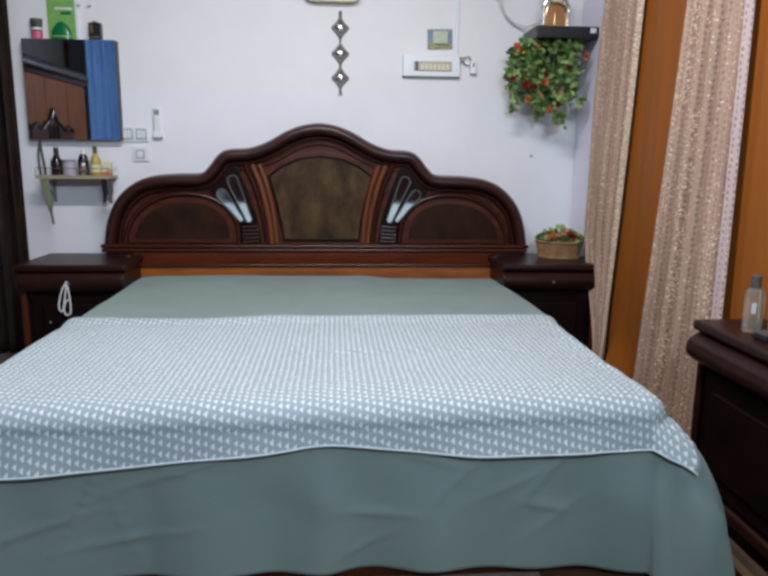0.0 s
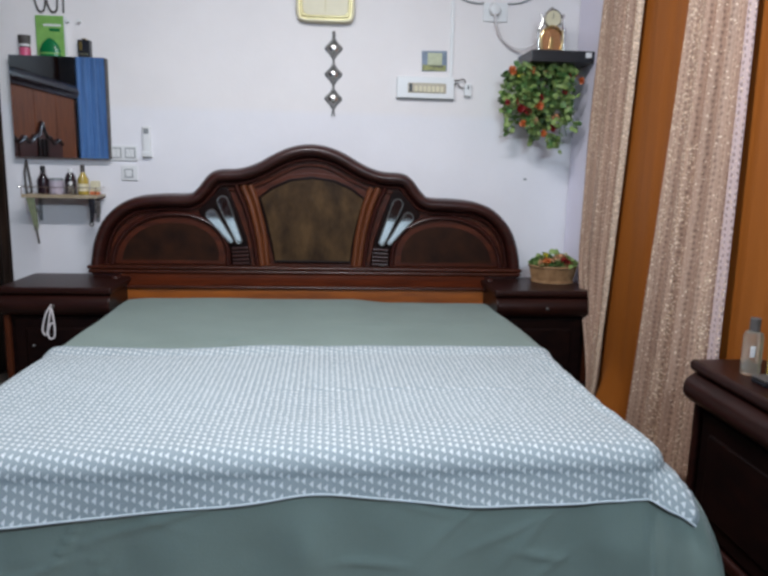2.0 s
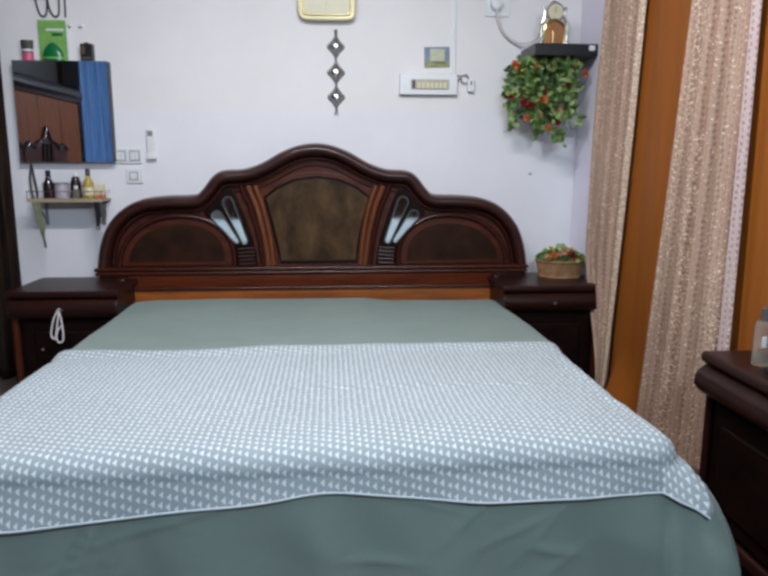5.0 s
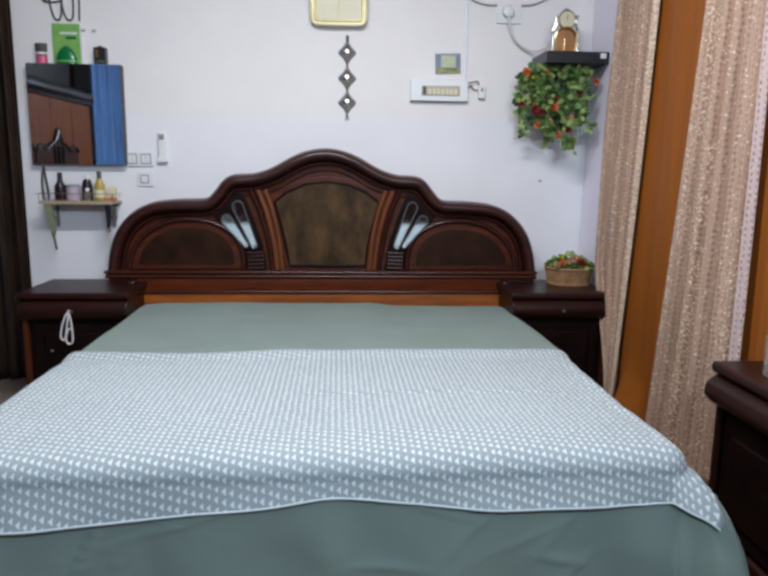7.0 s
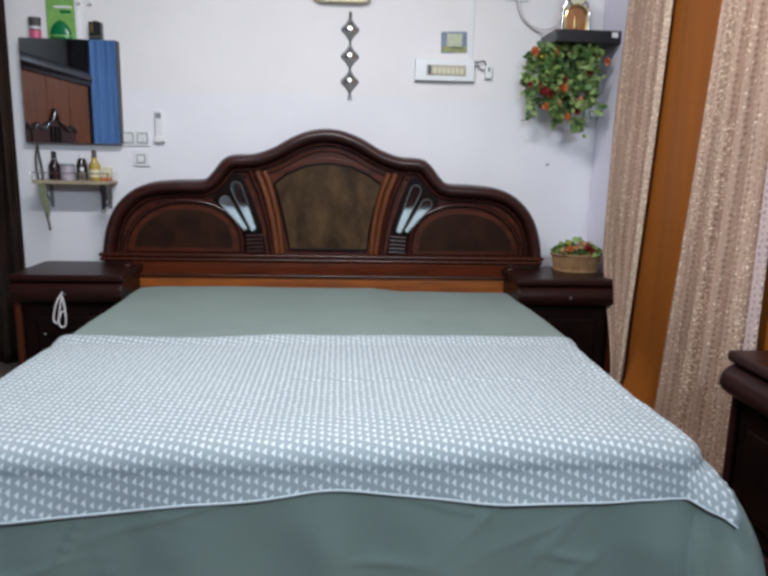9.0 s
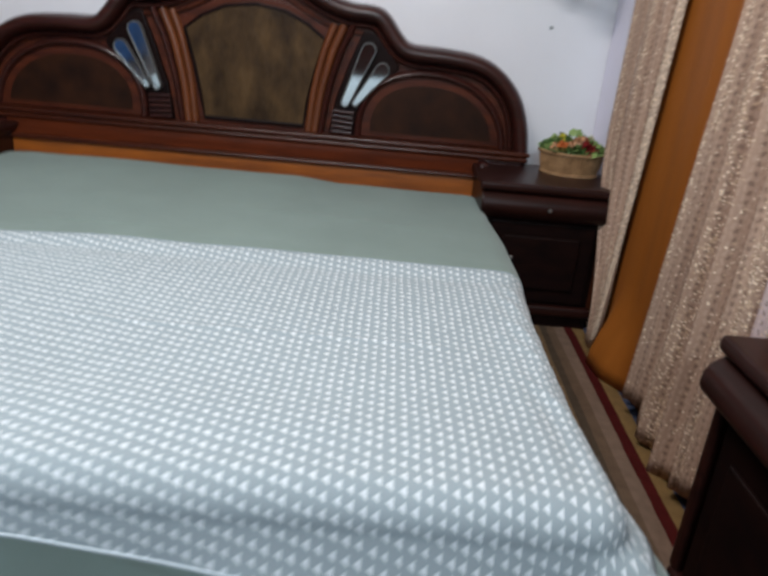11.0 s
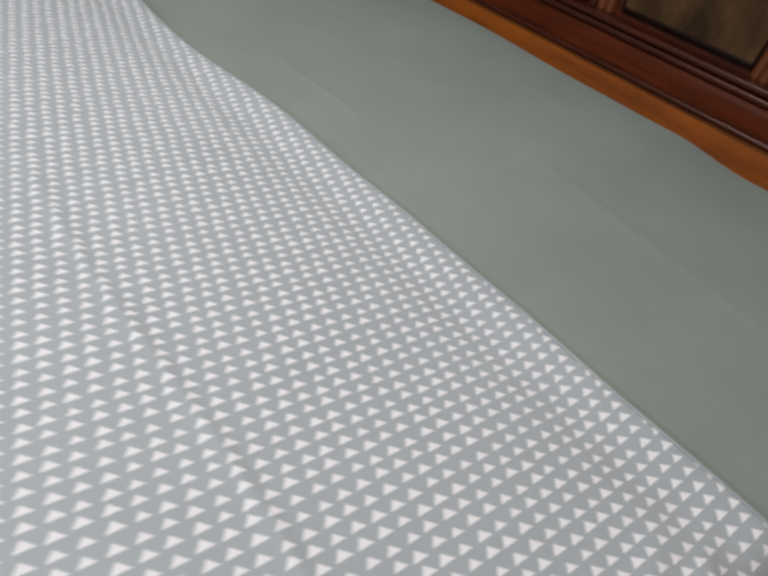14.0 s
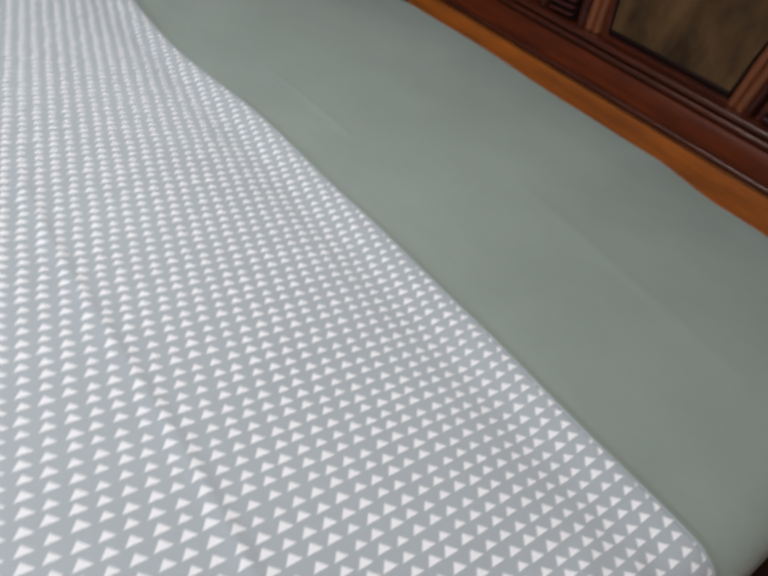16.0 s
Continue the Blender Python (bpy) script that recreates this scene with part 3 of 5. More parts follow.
    part("ledge_bead", box(CX - 1.106, CX + 1.10, -0.186, -0.06, 0.566, 0.5835, 0.007, seg=3), BEADWOOD, b)
    cove = [(-0.06, 0.566), (-0.176, 0.566)] + [(-0.180 - 0.052 * t + 0.006 * math.sin(math.pi * t), 0.563 - 0.044 * t) for t in [k / 8 for k in range(9)]] + [(-0.232, 0.512), (-0.06, 0.512)]
    bm = bmesh.new()
    ends = [[bm.verts.new((CX + x, y, z)) for y, z in cove] for x in (-0.945, -0.30, 0.30, 0.905)]
    for p, q in zip(ends, ends[1:]):
        for k in range(len(cove)):
            bm.faces.new((p[k], p[(k + 1) % len(cove)], q[(k + 1) % len(cove)], q[k]))
    bm.faces.new(ends[0][::-1])
    bm.faces.new(ends[-1])
    part("ledge_rail", bm, WOODX, b, "wide red-brown sloping rail")
    for x0, x1 in ((-1.085, -0.946), (0.906, 1.08)):
        part("rail_end", box(CX + x0, CX + x1, -0.172, -0.06, 0.48, 0.5655, 0.006), WOOD, b)
    part("rail_bead", box(CX - 0.945, CX + 0.905, -0.243, -0.06, 0.498, 0.514, 0.0070, seg=3), BEADWOOD, b)
    part("honey_panel", box(CX - 0.940, CX + 0.903, -0.232, -0.07, 0.24, 0.499, 0.003), HONEY, b, "honey-coloured board over the mattress")
    for s in (-1, 1):
        part("post_bracket", box(CX + s * 0.922 - 0.019, CX + s * 0.962 - 0.019, -0.252, -0.06, 0.10, 0.562, 0.014, seg=3), WOOD, b)
        part("side_rail", box(CX + s * 0.855, CX + s * 0.893, -2.115, -0.25, 0.05, 0.23, 0.008), WOODX, b)
        part("rail_foot", box(CX + s * 0.83, CX + s * 0.89, -2.095, -2.03, 0.0, 0.06, 0.006), WOOD, b)
        part("head_leg", box(CX + s * 0.86, CX + s * 0.93, -0.25, -0.06, 0.0, 0.24, 0.006), WOOD, b)
    part("foot_rail", box(CX - 0.90, CX + 0.895, -2.135, -2.095, 0.03, 0.22, 0.010, seg=3), WOODR, b, "red-brown foot rail under the sheet")
    part("foot_plinth", box(CX - 0.90, CX + 0.88, -2.157, -2.10, 0.0, 0.058, 0.006), WOODX, b, "red-brown plinth at the foot end")
    part("slat_base", box(CX - 0.855, CX + 0.855, -2.09, -0.20, 0.17, 0.215, 0.004), WOOD, b)
    return b


bed()
solo("mattress", box(-0.88, 0.893, -2.125, -0.322, 0.216, 0.412, 0.03, seg=3), MATTRESS, "thick mattress under a sage green sheet", "mattress")

AX0, AX1, BY, RAD = -0.856, 0.862, -2.108, 0.052


def top_height(x, y):
    """The height of the bedding: flat, dipping a little at the head and sagging in soft waves."""
    z = 0.460 + 0.004 * noise.noise((x * 1.6, y * 1.6, 3))
    z += 0.011 * smoothstep(-0.75, -0.33, y) * smoothstep(-0.95, -0.75, x)
    z -= 0.019 * smoothstep(0.19, 0.40, x) * smoothstep(-0.75, -0.33, y)
    z += 0.010 * math.exp(-((y + 2.02) / 0.09) ** 2) * (0.6 + 0.5 * math.sin(4.0 * x + 0.5))
    return z


def drape(s, t, lift, flare, folds, seed):
    """Where a point of a cloth lies that is spread over the bed: s across, t along, in the cloth's metres."""
    cx, cy = min(AX1, max(AX0, s)), max(BY, t)
    dx, dy = s - cx, t - cy
    d = math.hypot(dx, dy)
    z = top_height(cx, cy) + lift
    if d < 1e-6:
        return (s, t, z)
    nx, ny = dx / d, dy / d
    r = RAD + lift
    if d < r * math.pi / 2:
        out, down = r * math.sin(d / r), r * (1 - math.cos(d / r))
    else:
        e = d - r * math.pi / 2
        along = cx * 1.0 - cy + 0.9 * math.atan2(ny, nx)
        w = folds * smoothstep(0.0, 0.25, e)
        wave = math.sin(11 * along + seed) * 0.45 + math.sin(23 * along + 1.7 * seed + 1.3 * noise.noise((along * 2, seed, 0))) * 0.25 + noise.noise((along * 5, seed, e * 2)) * 0.9
        f = (flare if ny < -0.5 or s < 0 else -0.05)
        puff = 0.22 * (1 - math.exp(-e / 0.14)) * max(0.0, nx) * smoothstep(-1.84, -2.10, cy) * (s > 0)
        out = r + f * e + puff + w * wave * (1.0 if ny < -0.3 or s < 0 else 0.35)
        down = r + e
    return (cx + nx * out, cy + ny * out, z - down)


def sheet_of_bed():
    s0, s1, t0, t1 = AX0 - 0.30, AX1 + 0.36, BY - 0.452, -0.255
    nu, nv = 170, 270

    def st(i, j):
        s = s0 + (s1 - s0) * i
        t = t0 + (t1 - t0) * j
        if j < 0.35:
            t += 0.006 * noise.noise((s * 2.3, 0, 5)) * (1 - j / 0.35) - 0.02 * smoothstep(0.4, 0.95, s) * (1 - j / 0.35)
        return s, t

    def place(i, j):
        s, t = st(i, j)
        x, y, z = drape(s, t, 0.0, 0.08, 0.026, 2.1)
        over = t + 0.335 + 0.006 * noise.noise((s * 3, 0, 8))
        if over > 0:  # turned down between mattress and headboard
            a = min(over / 0.030, math.pi / 2)
            y += 0.030 * math.sin(a) - over
            z -= 0.030 * (1 - math.cos(a)) + max(0.0, over - 0.030 * math.pi / 2)
        if s > AX1 - 0.04:
            x -= 0.024 * smoothstep(AX1 - 0.04, AX1 + 0.05, s) * smoothstep(-1.28, -1.50, t) * smoothstep(-2.20, -1.85, t)
            x += 0.016 * smoothstep(0.0, 0.05, s - AX1) * smoothstep(-1.33, -1.20, t) * smoothstep(-0.55, -0.9, t)
        if s > AX1 + RAD:  # a tail of cloth pulled out beside the cabinet
            x += 0.040 * math.exp(-((t + 0.50) / 0.055) ** 2) * smoothstep(0.03, 0.16, s - AX1)
        if t < BY:  # broad upright folds and slanting creases in the hanging front
            e = smoothstep(0.10, 0.36, BY - t)
            for x0, wd, a in ((-0.62, 0.06, 0.020), (-0.40, 0.035, -0.012), (-0.09, 0.06, -0.018), (0.03, 0.045, 0.030), (0.16, 0.07, -0.014), (0.47, 0.08, 0.012), (0.63, 0.06, -0.014), (0.76, 0.05, 0.022)):
                y -= 0.8 * a * e * (1 - 0.65 * smoothstep(0.65, 1.0, e)) * math.exp(-((x - x0 - 0.02 * e) / wd) ** 2)
            for x0, z0, k, ln, a in ((-0.52, 0.25, 1.9, 0.05, 0.008), (-0.44, 0.17, -2.6, 0.03, 0.007), (-0.30, 0.31, 0.30, 0.16, 0.006), (0.40, 0.30, 0.9, 0.10, 0.007), (0.56, 0.24, 1.1, 0.08, 0.007), (0.60, 0.20, -0.2, 0.05, 0.008), (-0.66, 0.17, 0.28, 0.13, 0.006), (-0.42, 0.14, 0.16, 0.13, 0.006), (-0.46, 0.36, -0.35, 0.16, 0.005), (0.17, 0.19, -0.02, 0.08, 0.007), (0.15, 0.11, 0.5, 0.06, 0.006), (0.52, 0.26, 0.45, 0.10, 0.005), (0.62, 0.17, 0.7, 0.07, 0.006), (0.30, 0.33, -0.3, 0.12, 0.004)):
                y -= 1.5 * a * math.exp(-((z - z0 - k * (x - x0)) / 0.009) ** 2) * math.exp(-((x - x0) / ln) ** 2)
        if t > -1.17:  # shallow creases near the pillow end
            z += 0.0040 * math.exp(-((y + 1.083 - 0.03 * (x + 0.2)) / 0.008) ** 2) * smoothstep(-0.42, -0.31, x) * smoothstep(0.0, -0.16, x)
            z += 0.0025 * math.exp(-((y + 0.80 + 0.12 * x) / 0.020) ** 2) * smoothstep(0.0, 0.3, x) * smoothstep(0.85, 0.6, x)
            z += 0.0035 * noise.noise((x * 4, y * 5, 9))
            z = min(z, 0.4600) if t < -1.19 else z
        return x, y, max(z, 0.012)

    ob = sheet_mesh(nu, nv, place, st, "bed_sheet", SHEET, 0.0025)
    return tagged(ob, "sage green cotton bed sheet spread over the mattress and hanging down", "bed sheet")


sheet_of_bed()


def bedspread():
    s0, s1, t1 = AX0 - 0.20, AX1 + 0.190, -1.240
    nu, nv = 210, 200

    def hem(s):
        return BY - 0.142 - 0.048 * smoothstep(0.05, -0.75, s) - 0.020 * smoothstep(0.10, 0.45, s) + 0.003 * math.sin(9 * s) + 0.008 * math.exp(-((s - 0.05) / 0.09) ** 2)

    def st(i, j):
        s = s0 + (s1 - s0) * i
        a, b = hem(s), t1 + 0.003 * noise.noise((s * 5.0, 0, 11)) - 0.031 * math.exp(-((s + 0.52) / 0.27) ** 2) - 0.010 * smoothstep(0.3, 0.95, s)
        t = a + (b - a) * j
        if s > 0.6:  # the foot corner hangs short
            s -= 0.068 * smoothstep(-1.85, -2.16, t) * smoothstep(0.6, s1, s)
        return s, t

    def place(i, j):
        s, t = st(i, j)
        x, y, z = drape(s, t, 0.007, 0.27, 0.03, 0.6)
        # one fold line along the bed and ripples on the flank
        ridge = smoothstep(-0.065, -0.012, t - t1 + 0.031 * math.exp(-((s + 0.52) / 0.27) ** 2))
        z += ridge * (0.007 + 0.005 * noise.noise((x * 3.5, 0, 31))) - 0.004 * math.exp(-((t - t1 + 0.085) / 0.03) ** 2)
        z += 0.0035 * math.exp(-((y + 1.70 + 0.006 * math.sin(9 * x)) / 0.009) ** 2) * smoothstep(-0.2, 0.1, x) * smoothstep(0.8, 0.62, x)
        z += 0.004 * noise.noise((x * 5, y * 3, 21)) * smoothstep(-1.25, -1.45, y)
        flank = smoothstep(0.66, 0.88, s) * smoothstep(-1.25, -1.36, t)
        z += 0.008 * noise.noise((x * 24, y * 4, 2)) * flank
        for y0, k, ln in ((-1.36, 0.45, 0.09), (-1.47, 0.55, 0.11), (-1.60, 0.5, 0.12), (-1.70, 0.7, 0.09), (-1.86, 0.6, 0.10)):
            z += 0.006 * math.exp(-((s - 0.86 + k * (t - y0)) / 0.012) ** 2) * math.exp(-((t - y0) / ln) ** 2) * flank
        if s > AX1 - 0.04:
            x -= 0.014 * smoothstep(AX1 - 0.04, AX1 + 0.05, s) * smoothstep(-1.30, -1.55, t) * smoothstep(-2.15, -1.85, t)
        return x, y, z

    ob = sheet_mesh(nu, nv, place, st, "bedspread", PRINT, 0.004)
    ORIGIN[ob.name] = Vector()
    part("front_hem", tube([place(i / 210, 0.0) for i in range(211)], 0.0030, 6), HEM, ob, "white stitched front hem")
    part("top_hem", tube([place(i / 210, 1.0) for i in range(211)], 0.0022, 6), PRINT, ob)
    return tagged(ob, "pale blue-grey cotton bedspread printed with small white triangles", "bedspread")


bedspread()


# ---- bedside cabinets and the chest ----
def cabinet(name, w, d, h, label, category, group="", flip=1, doors=1, bulge=0.05, post=None):
    """A cabinet that faces -y with its back at y = 0 and its left end at x = 0; made at the origin."""
    c = thing(name, 0, 0, 0, label, category, group)
    part("plinth", box(0.015, w - 0.015, -d + 0.02, -0.01, 0, 0.055, 0.006), BLACKWOOD, c)
    part("base_moulding", box(0.0, w, -d - 0.004, 0, 0.055, 0.095, 0.012, seg=3), CABWOOD, c)
    part("carcass", box(0.02, w - 0.02, -d + 0.02, 0, 0.094, h - 0.125, 0.005), BLACKWOOD, c)
    # a full-width drawer with a rounded, swelling front
    prof = [(0.0, 0.0), (0.030, 0.004), (bulge, 0.028), (bulge + 0.004, 0.050), (bulge - 0.004, 0.074), (0.022, 0.094), (0.0, 0.098)]
    bm = bmesh.new()
    line = [(v.x, v.y) for v in spline([(*p, 0) for p in prof], 4)]
    rings = []
    for x, k in ((-0.002, 0.90), (0.004, 1.0), (w - 0.004, 1.0), (w + 0.002, 0.90)):
        rings.append([bm.verts.new((x, -d + 0.02 - o * k, h - 0.130 + z)) for o, z in line] + [bm.verts.new((x, -0.005, h - 0.032)), bm.verts.new((x, -0.005, h - 0.130))])
    for a, b2 in zip(rings, rings[1:]):
        for j in range(len(a)):
            bm.faces.new((a[j], a[(j + 1) % len(a)], b2[(j + 1) % len(a)], b2[j]))
    bm.faces.new(rings[0])
    bm.faces.new(rings[-1][::-1])
    drawer = part("drawer", bm, CABWOOD, c, "rounded drawer front")
    part("drawer_knob", turn(lathe([(0.004, 0), (0.004, 0.010), (0.010, 0.014), (0.011, 0.020), (0.007, 0.025), (0.002, 0.026)], 0, 0, 0, 14), Matrix.Translation((w / 2, -d + 0.02 - bulge, h - 0.082)) @ Matrix.Rotation(radians(90), 4, "X") @ Matrix.Scale(0.75, 4)), DKSTRAP, drawer, "small dull metal knob")
    part("top", box(-0.012, w + 0.012, -d - 0.022, 0, h - 0.032, h, 0.011, seg=3), CABWOOD, c, "polished dark top")
    for k in range(doors):
        x0, x1 = 0.045 + (w - 0.09) * k / doors + 0.004, 0.045 + (w - 0.09) * (k + 1) / doors - 0.004
        door = part("door", box(x0, x1, -d + 0.002, -d + 0.019, 0.11, h - 0.142, 0.005), BLACKWOOD, c)
        part("door_panel", box(x0 + 0.05, x1 - 0.05, -d - 0.008, -d + 0.002, 0.16, h - 0.19, 0.007, seg=3), BLACKWOOD, door)
        part("door_knob", turn(lathe([(0.004, 0), (0.004, 0.012), (0.010, 0.016), (0.011, 0.022), (0.006, 0.028), (0.002, 0.029)], 0, 0, 0, 14), Matrix.Translation(((x0 + 0.085) if k or doors == 1 else (x1 - 0.030), -d - 0.004, h * 0.51)) @ Matrix.Rotation(radians(90), 4, "X") @ Matrix.Scale(0.62, 4)), PEWTER, door, "small dull metal knob")
    for x in (0.0, w - 0.026):
        part("corner_post", box(x, x + 0.026, -d - 0.002, -d + 0.03, 0.094, h - 0.128, 0.008, seg=3), post or CABWOOD, c, "rounded corner post")
    return c


stand = cabinet("bedside_cabinet", 0.478, 0.395, 0.552, "dark mahogany bedside cabinet with a flower basket on it", "cabinet", "bedside cabinets", post=POSTWOOD)
stand.location = (0.892, -0.105, 0)
ORIGIN[stand.name] = Vector((0.892, -0.105, 0))
stand2 = copy_thing(stand, pose(-1.385, -0.105, 0))
tagged(stand2, "dark mahogany bedside cabinet with a white cable hanging on its knob")
chest = cabinet("chest_of_drawers", 0.92, 0.208, 0.588, "dark mahogany low chest with a rounded drawer front, toiletries on top", "chest", doors=2, bulge=0.058)
chest.matrix_world = pose(1.376, -1.81, 0, 0, 0, -90)


# ---- curtains ----
def curtain(name, mat, along, x_of, y_of, ztop, zbot, folds, amp, label, hemfn=None, nu=90, nv=50, group=""):
    """A hanging cloth: a runs from 0 to 1 across it, h from the hem (0) to the top (1)."""
    def place(i, j):
        z0 = zbot + (hemfn(i) if hemfn else 0)
        z = z0 + (ztop - z0) * j
        spread = 1 - 0.35 * j
        ph = folds * 2 * math.pi * i + 0.8 * math.sin(5 * i + 1)
        wv = amp * (0.35 + 0.65 * spread) * (math.sin(ph) + 0.35 * math.sin(2.3 * ph + 1 + 1.5 * (1 - j)) + 0.5 * noise.noise((i * 9, j * 1.6, 4)))
        x, y = x_of(i, j), y_of(i, j)
        return (x + wv, y, z) if along == "y" else (x, y + wv, z)

    ob = sheet_mesh(nu, nv, place, lambda i, j: (i * 0.58, j * (ztop - zbot)), name, mat, 0.002)
    return tagged(ob, label, "curtain", group)


def lerp(a, b, t):
    return a + (b - a) * t


curtain("lace_curtain", LACE, "y", lambda i, j: 1.350 - 0.012 * (1 - j), lambda i, j: lerp(lerp(-0.60, -0.335, smoothstep(0.02, 0.28, j)) - 0.07 * smoothstep(0.45, 0.80, j), lerp(-0.665, -0.900, j ** 0.7), i), ZC - 0.02, 0.015, 4, 0.015, "dusty pink lace curtain with gold sequins beside the cabinet", group="window curtains")
curtain("orange_curtain", ORANGECLOTH, "y", lambda i, j: 1.366 - 0.075 * (1 - smoothstep(0, 0.11, j)) * smoothstep(0.14, 0.28, i) * smoothstep(0.66, 0.40, i), lambda i, j: lerp(-0.60, -1.22, i), ZC - 0.02, 0.010, 3, 0.004, "plain rust-orange satin curtain between two lace curtains", group="window curtains")
curtain("lace_curtain", LACE2, "y", lambda i, j: 1.346 - 0.026 * (1 - j) ** 2 + (0.012 + 0.02 * (1 - j) ** 2) * smoothstep(0.86, 1, i), lambda i, j: lerp(-1.04 - 0.27 * j, lerp(-1.63, -1.605, j), i), ZC - 0.02, 0.045, 5, 0.019, "dusty pink lace curtain with gold sequins and scalloped edge", hemfn=lambda i: 0.03 * math.sin(9 * i) - 0.03 * i, group="window curtains")
curtain("orange_curtain", ORANGECLOTH, "y", lambda i, j: 1.370, lambda i, j: lerp(-1.44, -2.75, i), ZC - 0.02, 0.02, 8, 0.004, "plain rust-orange satin curtain hanging behind the chest", group="window curtains")
curtain("brown_curtain", DARKCLOTH, "x", lambda i, j: lerp(-1.515, -1.78, i), lambda i, j: -0.085, ZC - 0.02, 0.02, 4, 0.022, "dark brown brocade curtain gathered beside the bedside cabinet")
curtain("blue_curtain", BLUECLOTH, "y", lambda i, j: -1.99, lambda i, j: lerp(-2.44, -4.70, i), ZC - 0.02, 0.03, 15, 0.03, "bright blue cotton curtain beside the wardrobe")


# ---- wardrobe, seen in the mirror ----
def wardrobe():
    w = thing("wardrobe", -2.3, -1.6, 0, "tall brown wooden wardrobe with a dark rounded cornice and carved crests", "wardrobe")
    part("carcass", box(-2.60, -2.02, -2.42, -0.45, 0, 1.70, 0.006), WOOD, w)
    part("top_box", box(-2.60, -2.10, -2.42, -0.45, 1.70, ZC - 0.01, 0.006), BLACKWOOD, w)
    part("cornice", tube([(-2.02, -2.43, 1.655), (-2.02, -0.44, 1.655)], 0.065, 20), GLOSS, w, "shiny dark rounded cornice")
    for k in range(4):
        y0 = -2.40 + 0.40 * k
        part("door", box(-2.02, -1.985, y0 + 0.003, y0 + 0.397, 0.08, 1.595, 0.006), DOORWOOD, w)
    for k in range(2):
        y0 = -2.07 + 0.79 * k
        crest = [(v.x, v.y) for v in spline([(y0 + 0.02, 1.24, 0), (y0 + 0.10, 1.275, 0), (y0 + 0.18, 1.245, 0), (y0 + 0.26, 1.285, 0), (y0 + 0.33, 1.30, 0), (y0 + 0.40, 1.385, 0), (y0 + 0.47, 1.30, 0), (y0 + 0.54, 1.285, 0), (y0 + 0.62, 1.245, 0), (y0 + 0.70, 1.275, 0), (y0 + 0.78, 1.24, 0)], 5)]
        stand_off = Matrix.Translation((-1.985, 0, 0)) @ Matrix.Rotation(radians(90), 4, "Z")
        part("carved_crest", turn(moulding(crest, roll(0.0, 0.028, -0.002, -0.030, 8)), stand_off), GLOSS, w, "dark carved crest")
        part("carved_panel", turn(prism(crest + [(y0 + 0.78, 0.70), (y0 + 0.02, 0.70)], -0.012, 0.0), stand_off), WOOD, w)
        for q in range(3):
            part("carved_stave", turn(box(y0 + 0.31 + 0.07 * q, y0 + 0.35 + 0.07 * q, -0.024, -0.011, 0.75, 1.26, 0.005), stand_off), BLACKWOOD, w)
    return w


wardrobe()


def dark_reflected_block():
    """An added dark wardrobe shape against the wall that faces the bed; it darkens the little mirrors and shows in them
    alone.
    """
    w = thing("wardrobe", 0.1, -4.5, 0, "unseen dark wardrobe shape added for the mirror inlays to reflect", "wardrobe")
    part("carcass", box(-1.10, 1.30, -4.79, -4.30, 0, 1.72, 0.006), WOOD, w)
    part("cornice", box(-1.13, 1.33, -4.79, -4.27, 1.72, 1.80, 0.015, seg=3), BLACKWOOD, w)
    for k in range(4):
        part("door", box(-1.095 + 0.60 * k + 0.004, -1.095 + 0.60 * (k + 1) - 0.004, -4.299, -4.275, 0.08, 1.69, 0.005), WOOD, w)
    return w


dark_reflected_block()


# ---- things on the back wall ----
def wall_clock():
    c = thing("wall_clock", 0.064, 0, 1.83, "square cream wall clock with a gilt rounded frame", "clock")
    o = [(0.064 + 0.148 * math.copysign(abs(math.cos(a)) ** 0.28, math.cos(a)), 1.977 + 0.150 * math.copysign(abs(math.sin(a)) ** 0.28, math.sin(a))) for a in [2 * math.pi * (k + 0.5) / 64 for k in range(64)]][::-1]
    part("case", prism(o, -0.030, -0.001, 0.006), CREAMFRAME, c, "gilt clock case")
    part("outer_rim", moulding(o, roll(0.0, 0.014, -0.028, -0.042, 5), closed=True), CREAM, c)
    part("inner_rim", moulding(o, roll(0.022, 0.036, -0.028, -0.040, 5), closed=True), CREAMFRAME, c)
    part("dial", prism([(0.064 + (x - 0.064) * 0.77, 1.977 + (z - 1.977) * 0.77) for x, z in o], -0.033, -0.028), CREAM, c, "cream dial")
    part("pendulum_rod", box(0.062, 0.066, -0.037, -0.034, 1.875, 1.97, 0.001), CREAMFRAME, c)
    return c


wall_clock()


